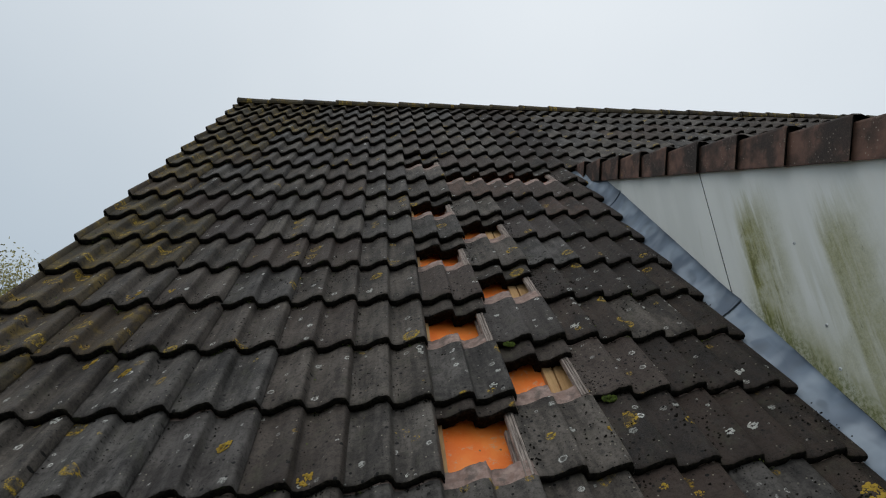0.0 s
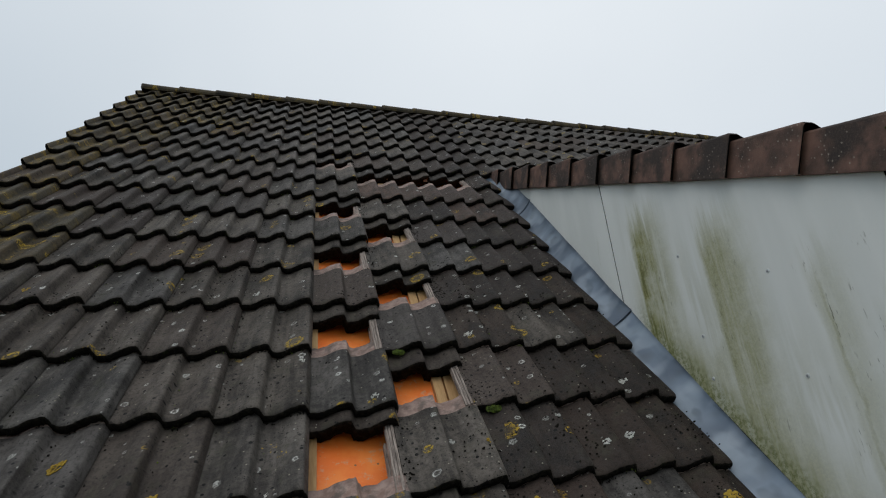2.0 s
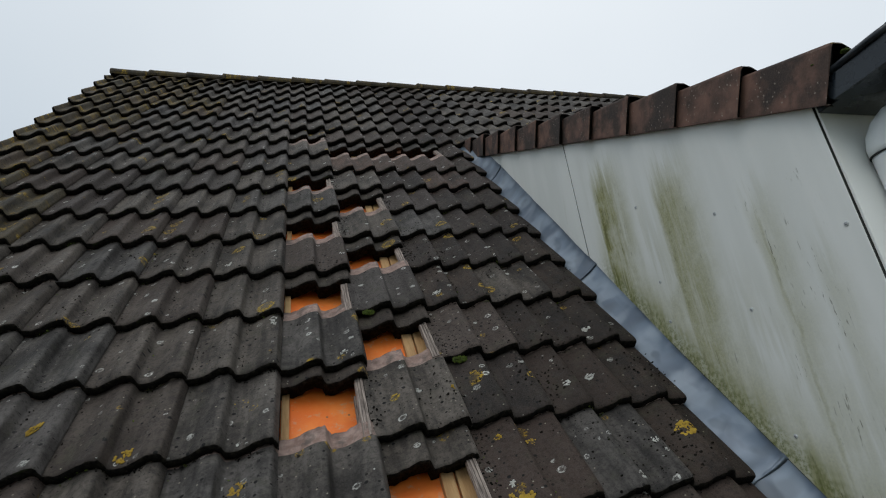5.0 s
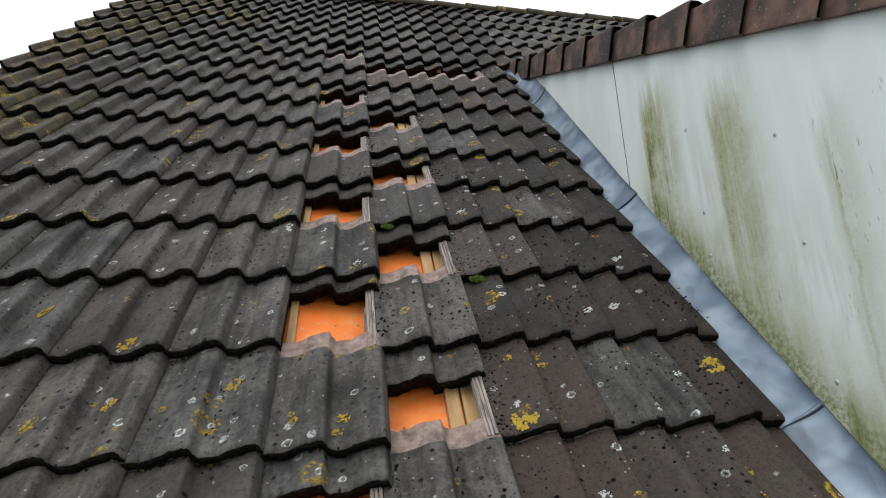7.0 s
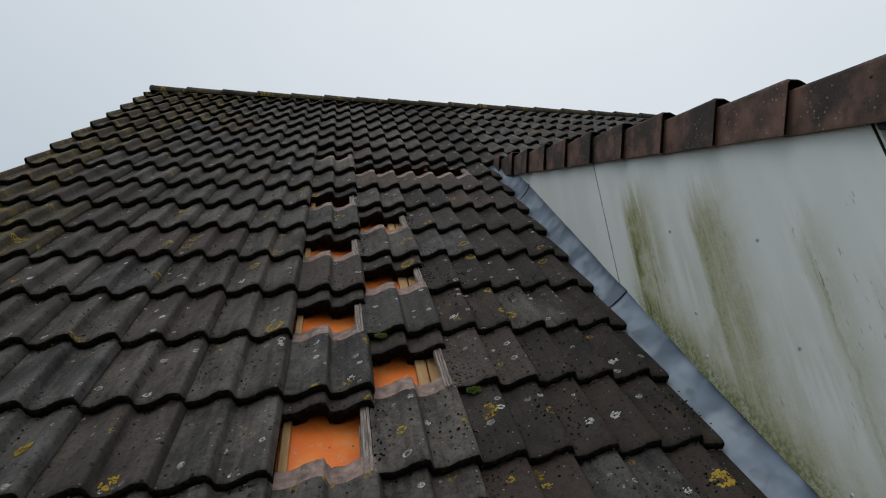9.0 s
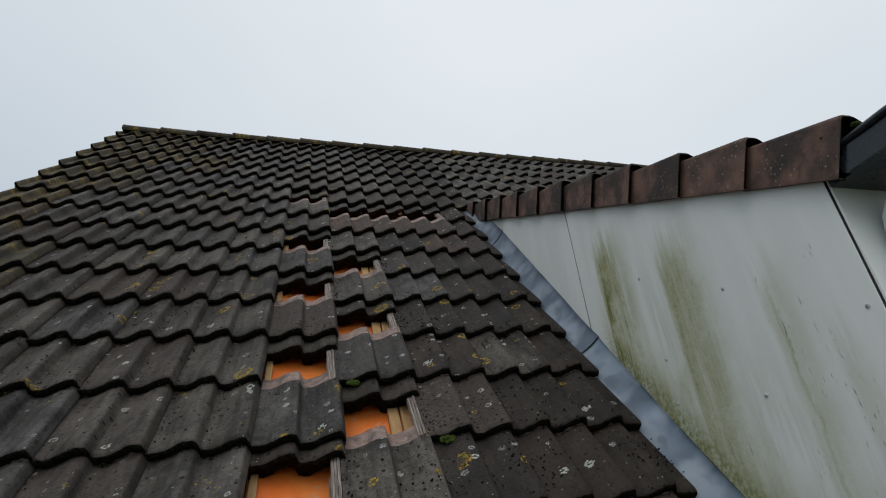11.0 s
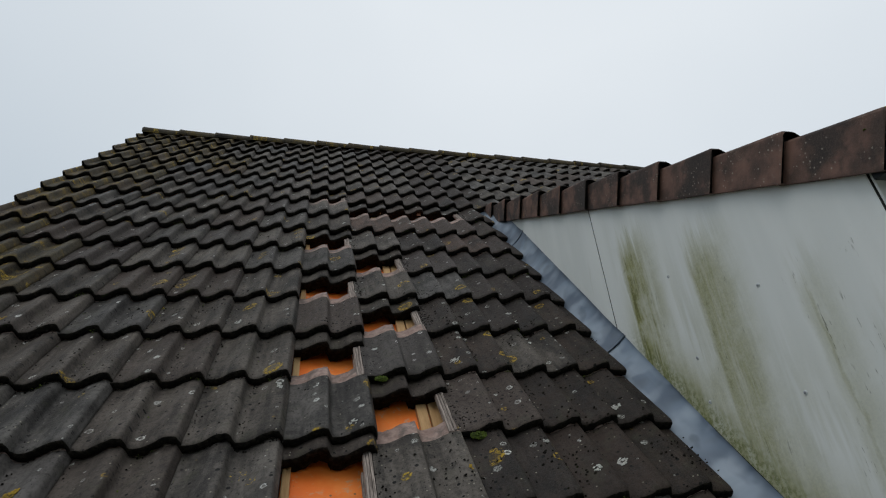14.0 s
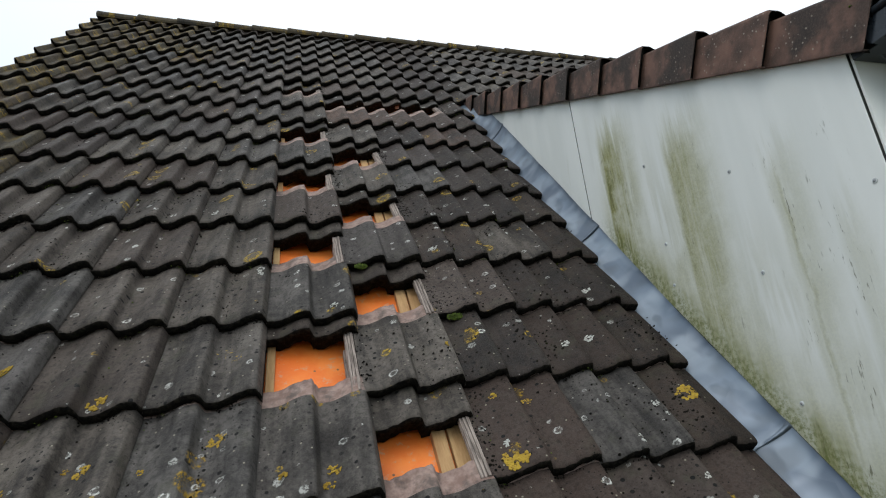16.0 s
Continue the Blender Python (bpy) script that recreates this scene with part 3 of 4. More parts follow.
# the top course is cut short under the ridge
for j in range(LOW_ROW, TOP_ROW + 1):
    for c in range(-6, 5):
        slide = SLID.get((c, j), 0.0)
        kind = "verge" if c == -6 else "plain"
        if slide:
            kind = "slid"
        elif c == 4 and j < 9:
            kind = "cut"
        elif c < 0 and c > -6 and rng.random() < 0.9 * (0.45 ** (c + 5)) * (1.0 if j > 8 else 0.25):
            kind = "mossy" if j > 10 or c < -4 else "plain"
        elif c >= 1 and j in (6, 7, 8) and rng.random() < (0.75 if j == 7 else 0.4):
            kind = "red"
        elif (c == 2 and rng.random() < 0.5) or (c == 3 and rng.random() < 0.85) or c == 4:
            kind = "brown"
        lay(kind, c * TILE_W + SHIFT, row_v(j) + slide, -0.034 if slide else 0.0, 0.66 if j == TOP_ROW else 1.0)
for j in range(8, TOP_ROW + 1):
    for c in range(5, 14):
        if (j, c) != (8, 5):
            lay("plain", c * TILE_W + SHIFT, row_v(j), 0.0, 0.66 if j == TOP_ROW else 1.0)
# the far tiles
verts, faces, mats = [], [], []
for j in range(LOW_ROW, TOP_ROW + 1):
    for c in range(5, 30):
        if j >= 8 and c < 14:
            continue
        if -3 <= j < 8 and c < 15:
            continue
        tv, tf, tm = tile_verts(900 + (j * 31 + c) % 7)
        n0 = len(verts)
        dz = rng.uniform(-0.002, 0.002)
        dv = rng.uniform(-0.004, 0.004)
        short = 0.66 if j == TOP_ROW else 1.0
        verts += [(x + c * TILE_W + SHIFT + lean(row_v(j)), y * short + row_v(j) + dv, z + dz) for x, y, z in tv]
        faces += [tuple(n0 + i for i in f) for f in tf]
        mats += tm
me = bpy.data.meshes.new("far_tiles")
me.from_pydata(verts, [], faces)
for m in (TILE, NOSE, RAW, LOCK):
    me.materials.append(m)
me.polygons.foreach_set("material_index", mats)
me.polygons.foreach_set("use_smooth", [m < 3 for m in mats])
far_tiles = new("far_tiles", me)
far_tiles.parent = roof
tagged(far_tiles, "dark weathered concrete roof tiles", kind="stuff")


def ridge_mesh(seed):
    """A half-round ridge cap that tapers to the right."""
    r = random.Random(seed)
    bm = bmesh.new()
    rings = []
    for x, rad in ((0.0, 0.122), (0.012, 0.128), (0.05, 0.124), (0.38, 0.108), (0.40, 0.106)):
        ring = []
        for i in range(13):
            a = math.pi * (1.28 * i / 12 - 0.14)
            ring.append(bm.verts.new((x, rad * 0.86 * math.cos(a), rad * 0.58 * math.sin(a) + r.uniform(-0.001, 0.001))))
        rings.append(ring)
    for a, b in zip(rings, rings[1:]):
        for i in range(12):
            bm.faces.new((a[i], a[i + 1], b[i + 1], b[i]))
    inner = [bm.verts.new((v.co.x + 0.001, v.co.y * 0.86, v.co.z * 0.84)) for v in rings[0]]
    for i in range(12):
        f = bm.faces.new((rings[0][i], inner[i], inner[i + 1], rings[0][i + 1]))
        f.material_index = 1
    bm.faces.new(inner[::-1]).material_index = 1
    return mesh_of(bm, (TILE_VERGE, NOSE))


RIDGES = [ridge_mesh(s) for s in range(3)]
turn_back = pose(0, 0, 0, -PITCH, 0, 0)
for i in range(30):
    cap = new("ridge_tile", RIDGES[i % 3])
    cap.parent = roof
    cap.matrix_basis = pose(LEFT + 0.050 + i * 0.37, RIDGE_V + 0.012, -0.072 + 0.002 * (i % 2)) @ turn_back @ pose(0, 0, 0, 0, 0.6, 0)
# the far slope, unseen, closes the house
bm = bmesh.new()
far = [(RIDGE_Y, RIDGE_Z - 0.08), (BACK_Y + 0.3, EAVE_Z - 0.25), (BACK_Y + 0.3, EAVE_Z - 0.35), (RIDGE_Y, RIDGE_Z - 0.20)]
extruded(bm, far, LEFT + 0.12, RIGHT)
tagged(part("back_roof", bm, TILE), "dark tiled far slope of the house roof", "roof", kind="structure")

# ---- flashing along the dormer cheek ----
flashing = thing("flashing", "blue-grey lead flashing strip in lapped lengths between tiles and dormer cheek", "flashing", ROOF)
# across the strip: place, height, and the share of the upstand's rise along the cheek
SECTION = ((1.400, -0.104, 0.0), (1.428, -0.096, 0.0), (1.450, -0.086, 0.0), (1.468, -0.073, 0.05), (1.488, -0.056, 0.2), (1.508, -0.036, 0.5), (1.522, -0.018, 0.8), (1.5275, -0.008, 1.0), (1.5292, 0.0, 1.0))


def flashing_piece(v0, v1, seed):
    bm = bmesh.new()
    n = max(8, int((v1 - v0) / 0.012))
    top, low = [], []
    for i in range(n + 1):
        t = i / n
        a, b = [], []
        for k, (u, z, share) in enumerate(SECTION):
            v = v0 + (v1 - v0) * t + (0.26 * (u - 1.40) if i in (0,) else 0.0)
            z += share * (min(0.045, max(-0.002, 0.0235 * v - 0.007)) - 0.16 * max(0.0, v - 2.55))
            dent = 0.010 * noise.noise((u * 8, v * 5 + seed, seed)) + 0.004 * noise.noise((u * 22, v * 13, seed + 4.0))
            inward = dent * (0.3 if k in (0, 7, 8) else 1.0)
            edge = 0.006 * noise.noise((v * 6, seed, 2.0)) if k < 3 else 0.0
            near_nose = ((v - FIRST + GAUGE / 2) % GAUGE) - GAUGE / 2
            raise_ = 0.006 * (1 - min(1.0, t * 12)) + (0.007 * (1.0 - k / 6) * math.exp(-((near_nose - 0.035) / 0.014) ** 2) if k < 6 else 0.0)
            uu = u + edge
            a.append(bm.verts.new((uu, v, z + inward + raise_)))
            b.append(bm.verts.new((uu, v, z + inward + raise_ - 0.003)))
        top.append(a)
        low.append(b)
    m = len(SECTION)
    for i in range(n):
        for k in range(m - 1):
            bm.faces.new((top[i][k], top[i][k + 1], top[i + 1][k + 1], top[i + 1][k]))
            bm.faces.new((low[i][k], low[i + 1][k], low[i + 1][k + 1], low[i][k + 1]))
        bm.faces.new((top[i][0], top[i + 1][0], low[i + 1][0], low[i][0]))
    for k in range(m - 1):
        bm.faces.new((top[0][k], low[0][k], low[0][k + 1], top[0][k + 1]))
    return bm


for i, (a, b) in enumerate(((-1.40, -0.33), (-0.372, 0.89), (0.85, 2.31), (2.265, 3.10))):
    part("flashing_length", flashing_piece(a, b, i * 3.1), LEAD, flashing, smooth=True)

# ---- dormer ----
dormer = thing("dormer", "white panelled dormer with algae streaks and brown tiled verge", "dormer")
CHEEK, FRONT_Y = 1.538, -0.728
SLOPE = math.atan2(0.469, 0.879)
V0Y, V0Z = -0.791, 4.656


def verge_z(y):
    return V0Z + math.tan(SLOPE) * (y - V0Y)


def roof_z(y, n=0.0):
    return BASE + y * math.tan(radians(PITCH)) + n


JOINT_Y, DORMER_R = 0.610, 4.6


def cheek_panel(y0, y1):
    bm = bmesh.new()
    pts = [(y0, roof_z(y0) - 0.006), (y1, roof_z(y1) - 0.006), (y1, max(verge_z(y1) + 0.05, roof_z(y1) - 0.02)), (y0, verge_z(y0) + 0.05)]
    extruded(bm, pts, CHEEK - 0.006, CHEEK + 0.004)
    bmesh.ops.bevel(bm, geom=[e for e in bm.edges], offset=0.0012, segments=1, affect="EDGES")
    return bm


part("cheek_panel", cheek_panel(FRONT_Y + 0.003, JOINT_Y - 0.004), PANEL, dormer, "white panel with green algae streaks")
part("cheek_panel", cheek_panel(JOINT_Y + 0.004, 1.80), PANEL, dormer, "white panel")
bm = bmesh.new()
extruded(bm, [(FRONT_Y + 0.002, roof_z(FRONT_Y) - 0.05), (2.0, roof_z(2.0) - 0.08), (2.0, verge_z(2.0) + 0.02), (FRONT_Y + 0.002, verge_z(FRONT_Y) + 0.03)], CHEEK - 0.0042, CHEEK + 0.12)
part("backing_wall", bm, DARK_GAP, dormer, "dark backing behind the panel joints")
bm = bmesh.new()
box(bm, CHEEK + 0.003, DORMER_R, FRONT_Y - 0.006, FRONT_Y + 0.001, roof_z(FRONT_Y) - 0.02, 4.70, 0.001)
part("front_panel", bm, PANEL, dormer, "white front panel")
bm = bmesh.new()
extruded(bm, [(FRONT_Y + 0.012, roof_z(FRONT_Y) - 0.05), (2.0, roof_z(2.0) - 0.08), (2.0, verge_z(2.0) + 0.02), (FRONT_Y + 0.012, verge_z(FRONT_Y) + 0.03)], DORMER_R - 0.12, DORMER_R)
part("far_cheek", bm, PANEL, dormer)
# soffit strip under the eaves of the dormer
bm = bmesh.new()
box(bm, CHEEK - 0.004, DORMER_R, -0.84, FRONT_Y - 0.008, 4.660, 4.698, 0.003)
part("soffit", bm, GREY_METAL, dormer, "dark eaves board")


def screw(y, z, big=1.0):
    ob = new("screw")
    ob.parent = dormer
    ob.matrix_basis = pose(CHEEK - 0.006, y, z, 0, -90, 0)
    bm = bmesh.new()
    bmesh.ops.create_cone(bm, cap_ends=True, segments=16, radius1=0.0075 * big, radius2=0.0062 * big, depth=0.0025, matrix=Matrix.Translation((0, 0, 0.00125)))
    part("washer", bm, WASHER, ob)
    bm = bmesh.new()
    bmesh.ops.create_uvsphere(bm, u_segments=12, v_segments=6, radius=0.0042 * big, matrix=Matrix.Translation((0, 0, 0.0022)) @ Matrix.Diagonal((1, 1, 0.55, 1)))
    part("head", bm, SCREW, ob, smooth=True)


for y, z in ((-0.688, 4.332), (-0.282, 4.198), (-0.261, 4.562), (0.150, 4.785), (0.126, 4.428), (-0.289, 3.793), (0.131, 4.26), (-0.69, 3.95)):
    screw(y, z)

# verge tiles of the dormer, lapped like steps
VERGE_STEP = 0.311
along = Vector((0, math.cos(SLOPE), math.sin(SLOPE)))
upward = Vector((0, -math.sin(SLOPE), math.cos(SLOPE)))


def verge_tile_mesh(seed):
    """x is across (the face looks to -x), y runs up the dormer's slope from the nose, z is square to it."""
    r = random.Random(seed)
    bm = bmesh.new()
    L = 0.345
    section = [(0.020, -0.007), (0.0, -0.007), (-0.001, 0.0), (-0.002, 0.152), (0.001, 0.160), (0.008, 0.162), (0.040, 0.163), (0.075, 0.150), (0.105, 0.136), (0.16, 0.132)]
    rings = []
    for y in (0.0, 0.006, 0.02, 0.17, L):
        tip = 0.0045 if y == 0.0 else 0.0
        ring = []
        for x, z in section:
            out = -0.026 * (1 - y / L)
            zz = z + (-0.030 * y / L if z > 0.12 else 0.0) - (tip if z > 0.12 else -tip * 0.5)
            ring.append(bm.verts.new((x + out + tip * (1 if z > 0.01 else 0) + r.uniform(-0.0008, 0.0008), y + r.uniform(-0.001, 0.001), zz + r.uniform(-0.0008, 0.0008))))
        rings.append(ring)
    for a, b in zip(rings, rings[1:]):
        for i in range(len(section) - 1):
            f = bm.faces.new((a[i], a[i + 1], b[i + 1], b[i]))
            f.material_index = 0 if i < 4 else 1
    # nose return in near-black: the shadow gap at each lap is put into its colour
    back = [bm.verts.new((x + (0.026 if i < 5 else 0.006), 0.034, z - (0.016 if i >= 5 else 0.0))) for i, (x, z) in enumerate(section)]
    for i in range(len(section) - 1):
        f = bm.faces.new((rings[0][i], back[i], back[i + 1], rings[0][i + 1]))
        f.material_index = 2
    return mesh_of(bm, (BRICK_RED, TILE_BROWN, NOSE))


def verge_face_material():
    k = Nodes("red_brown_verge_face")
    v, raw, rnd = k.coords()
    n = k.noise(v, 11.0, 4, 0.55)
    g = k.noise(v, 190.0, 3, 0.7)
    col = k.mix(k.step(n, 0.28, 0.70), (0.060, 0.037, 0.028), (0.205, 0.108, 0.078))
    col = k.mix(k.step(k.noise(v, 5.0, 4, 0.65), 0.46, 0.60, 0.0, 0.85), col, (0.024, 0.019, 0.016))
    col = k.mix(k.step(g, 0.4, 0.75, 0, 0.25), col, (0.18, 0.13, 0.11))
    d, c = k.cells(k.vec("ADD", v, k.vec("MULTIPLY", k.vec("ADD", (0, 0, 0), k.noise(v, 120.0, 3)), (0.012, 0.010, 0.008))), 62.0)
    pale = k.math("MULTIPLY", k.step(d, 0.08, 0.24, 0.8, 0), k.math("MULTIPLY", k.math("GREATER_THAN", c[0], 0.45), k.step(k.noise(v, 9.0, 2), 0.40, 0.50)))
    col = k.mix(pale, col, (0.36, 0.31, 0.25))
    bloom = k.math("MULTIPLY", k.step(k.noise(v, 16.0, 4, 0.7), 0.58, 0.70, 0.0, 0.5), k.step(g, 0.45, 0.60))
    col = k.mix(bloom, col, (0.27, 0.20, 0.15))
    d, c = k.cells(v, 14.0)
    gold = k.math("MULTIPLY", k.math("MULTIPLY", k.step(d, 0.10, 0.22, 1, 0), k.math("GREATER_THAN", c[0], 0.88)), k.step(k.noise(v, 90.0, 3), 0.45, 0.55))
    col = k.mix(gold, col, (0.33, 0.21, 0.03))
    k.bump(k.math("ADD", n, g), 0.4, 0.002)
    return k.done(col, 0.78)


BRICK_RED = verge_face_material()
VERGES = [verge_tile_mesh(s) for s in range(4)]
for i in range(11):
    ob = new("verge_tile", VERGES[i % 4])
    ob.parent = dormer
    at = Vector((1.518, V0Y, V0Z)) + along * (VERGE_STEP * i - 0.006)
    ob.matrix_basis = Matrix.Translation(at) @ pose(0, 0, 0, math.degrees(SLOPE), 0, 0) @ pose(0, 0, 0, 0.25 * math.sin(i * 2.1), 0, 0.3 * math.sin(i * 1.3))
# tiles of the dormer roof
verts, faces, mats = [], [], []
for j in range(11):
    for c in range(10):
        tv, tf, tm = tile_verts(700 + (j * 7 + c) % 5)
        n0 = len(verts)
        verts += [(x + 1.555 + c * TILE_W, y + j * VERGE_STEP - 0.050, z + 0.146 + 0.004 * ((j + c) % 2)) for x, y, z in tv]
        faces += [tuple(n0 + i for i in f) for f in tf]
        mats += tm
me = bpy.data.meshes.new("dormer_tiles")
me.from_pydata(verts, [], faces)
for m in (TILE_BROWN, NOSE, RAW, LOCK):
    me.materials.append(m)
me.polygons.foreach_set("material_index", mats)
me.polygons.foreach_set("use_smooth", [m < 3 for m in mats])
top = new("roof_tiles", me)
top.parent = dormer
top.matrix_basis = Matrix.Translation((0, V0Y, V0Z)) @ pose(0, 0, 0, math.degrees(SLOPE), 0, 0)
tagged(top, "brown dormer roof tiles", kind="stuff")
bm = bmesh.new()
extruded(bm, [(FRONT_Y, verge_z(FRONT_Y) + 0.03), (1.95, verge_z(1.95) + 0.03), (1.95, verge_z(1.95) + 0.10), (FRONT_Y, verge_z(FRONT_Y) + 0.10)], CHEEK + 0.03, DORMER_R)
part("roof_deck", bm, WOOD_OLD, dormer)

# ---- gutter and downpipe on the dormer ----
gutter = thing("gutter", "dark grey metal box gutter along the dormer eaves", "gutter")
GX = 1.505
# a box section with a flat bottom and a beaded front rim
prof = [(-0.800, 4.731), (-0.800, 4.663), (-0.808, 4.655), (-0.968, 4.658), (-0.978, 4.665), (-0.993, 4.731)]
inner = [(y + (0.004 if y < -0.92 else -0.004), z + 0.004) for y, z in prof]
bm = bmesh.new()
extruded(bm, prof + inner[::-1], GX + 0.004, DORMER_R)
part("trough", bm, GREY_METAL, gutter)
bm = bmesh.new()
extruded(bm, prof, GX, GX + 0.004)
part("end_cap", bm, GREY_METAL, gutter)
bm = bmesh.new()
tube(bm, [(GX + 0.002, -0.802, 4.731), (GX - 0.004, -0.90, 4.733), (GX - 0.004, -0.960, 4.735), (GX - 0.001, -0.996, 4.736)], 0.010, 12)
part("rim", bm, GREY_METAL, gutter, smooth=True)
bm = bmesh.new()
tube(bm, [(GX - 0.004, -0.996, 4.736), (GX + 0.5, -0.998, 4.736), (DORMER_R, -0.998, 4.736)], 0.011, 12)
part("rim", bm, GREY_METAL, gutter, smooth=True)

downpipe = thing("downpipe", "white plastic downpipe with an elbow below the gutter", "downpipe")
PX, PY = 1.668, -0.790
bm = bmesh.new()
tube(bm, [(PX, PY, 3.25), (PX, PY, 3.9), (PX, PY, 4.510)], 0.052, 32)
part("pipe", bm, WHITE_PIPE, downpipe, smooth=True)
bm = bmesh.new()
tube(bm, [(PX, PY, 4.503), (PX, PY, 4.522), (PX + 0.001, PY - 0.005, 4.543), (PX + 0.004, PY - 0.018, 4.562), (PX + 0.009, PY - 0.040, 4.577), (PX + 0.017, PY - 0.072, 4.584)], 0.0550, 32)
part("elbow", bm, WHITE_PIPE, downpipe, smooth=True)
bm = bmesh.new()
tube(bm, [(PX + 0.017, PY - 0.072, 4.584), (PX + 0.024, PY - 0.090, 4.588), (PX + 0.030, PY - 0.102, 4.600), (PX + 0.033, PY - 0.108, 4.620), (PX + 0.034, PY - 0.108, 4.662)], [0.050, 0.050, 0.050, 0.049, 0.049], 32)
part("upper_bend", bm, WHITE_PIPE, downpipe, smooth=True)
bm = bmesh.new()
tube(bm, [(PX, PY, 4.4985), (PX, PY, 4.5025)], 0.0560, 32)
part("seal", bm, DARK_GAP, downpipe, "dark rubber seal")
bm = bmesh.new()
tube(bm, [(PX + 0.0170, PY - 0.0720, 4.5842), (PX + 0.0178, PY - 0.0752, 4.5850)], 0.0560, 32)
part("seal", bm, DARK_GAP, downpipe, "dark rubber seal")
bm = bmesh.new()
box(bm, PX - 0.012, PX + 0.012, PY + 0.03, FRONT_Y - 0.003, 3.9, 3.93, 0.002)
part("bracket", bm, SCREW, downpipe)


# ---- moss on the tiles ----
def moss_clump(m, size, seed, label):
    r = random.Random(seed)
    bm = bmesh.new()
    for _ in range(int(140 + size * 9000)):
        d = Vector((r.gauss(0, 1), r.gauss(0, 0.7), abs(r.gauss(0, 0.6)))).normalized()
        p = Vector((d.x * size, d.y * size * 0.6, d.z * size * 0.55)) * r.uniform(0.5, 1.0)
        bmesh.ops.create_icosphere(bm, subdivisions=1, radius=size * r.uniform(0.05, 0.13), matrix=Matrix.Translation(p) @ Euler((r.random() * 6, r.random() * 6, 0)).to_matrix().to_4x4())
    tagged(part("moss_clump", bm, MOSS, None, "", m=m), label, "moss", "moss on the roof")


moss_clump(ROOF @ pose(0.352, 0.662, -0.052), 0.026, 1, "small green moss clump on a tile edge")
moss_clump(ROOF @ pose(0.655, 0.315, -0.055), 0.030, 2, "small green moss clump on a tile edge")
moss_clump(pose(1.538, -0.866, 4.770), 0.017, 3, "green moss tuft on the end of the dormer verge")
moss_clump(pose(1.530, -0.630, 4.893), 0.012, 4, "small moss tuft in a dormer verge joint")
moss_clump(pose(1.530, -0.815, 4.800), 0.010, 5, "small moss tuft on the end of the dormer verge")
moss_clump(pose(1.530, -0.715, 4.850), 0.007, 6, "tiny moss tuft on the dormer verge")
moss_clump(pose(1.497, -0.800, 4.775), 0.008, 7, "small moss tuft on the end of the dormer verge")


# ---- lichen crusts on the tiles: many small flakes that follow the tile's face ----
YELLOW_CRUST = simple("yellow_lichen", (0.27, 0.165, 0.018), (0.47, 0.32, 0.035), 60.0, 0.95, bump=0.8)
WHITE_CRUST = simple("pale_lichen", (0.34, 0.34, 0.31), (0.64, 0.64, 0.59), 60.0, 0.95, bump=0.8)


def tile_face(u, v):
    """Height of the laid tiles at a place of the roof, or None on a pushed-up tile."""
    u -= lean(v)
    c, j = math.floor((u - SHIFT) / TILE_W), math.floor((v - FIRST) / GAUGE)
    if (c, j) in SLID or u > CUT - 0.01:
        return None
    return roll(u - SHIFT - TILE_W * c) - (v - row_v(j)) * DROP / GAUGE


def lichen(u, v, rad, mat, label, seed):
    r = random.Random(seed)
    verts, faces = [], []
    ring = mat is YELLOW_CRUST or r.random() < 0.4
    gaps = [(r.uniform(-1, 1), r.uniform(-1, 1)) for _ in range(6)]
    for _ in range(int(26 + rad * 3200)):
        a, d = r.uniform(0, 2 * math.pi), r.random() ** (0.35 if ring else 0.6)
        d *= 0.82 + 0.35 * noise.noise((math.cos(a) * 1.7, math.sin(a) * 1.7, seed * 3.3))
        x, y = math.cos(a) * d, math.sin(a) * d
        if any((x - gx) ** 2 + (y - gy) ** 2 < 0.08 for gx, gy in gaps):
            continue
        size = rad * r.uniform(0.05, 0.17) + 0.0006
        tall = r.uniform(0.0008, 0.0024)
        pts, n0 = [], len(verts)
        for i in range(6):
            b = i * math.pi / 3 + r.uniform(-0.4, 0.4)
            q = size * r.uniform(0.55, 1.25)
            pu, pv = u + x * rad + math.cos(b) * q, v + y * rad + math.sin(b) * q
            z = tile_face(pu, pv)
            if z is None:
                break
            pts.append((pu, pv, z))
        if len(pts) < 6 or max(p[2] for p in pts) - min(p[2] for p in pts) > 0.02:
            continue
        mid = [sum(p[i] for p in pts) / 6 for i in range(3)]
        verts += [(pu, pv, z - 0.0005) for pu, pv, z in pts]
        verts += [(mid[0] + (pu - mid[0]) * 0.8, mid[1] + (pv - mid[1]) * 0.8, z + tall * r.uniform(0.6, 1.2)) for pu, pv, z in pts]
        faces += [(n0 + i, n0 + (i + 1) % 6, n0 + 6 + (i + 1) % 6, n0 + 6 + i) for i in range(6)]
        faces.append(tuple(n0 + 6 + i for i in range(6)))
    if not faces:
        return
    me = bpy.data.meshes.new("lichen")
    me.from_pydata(verts, [], faces)
    me.materials.append(mat)
    ob = new("lichen", me)
    ob.parent = roof
    tagged(ob, label)


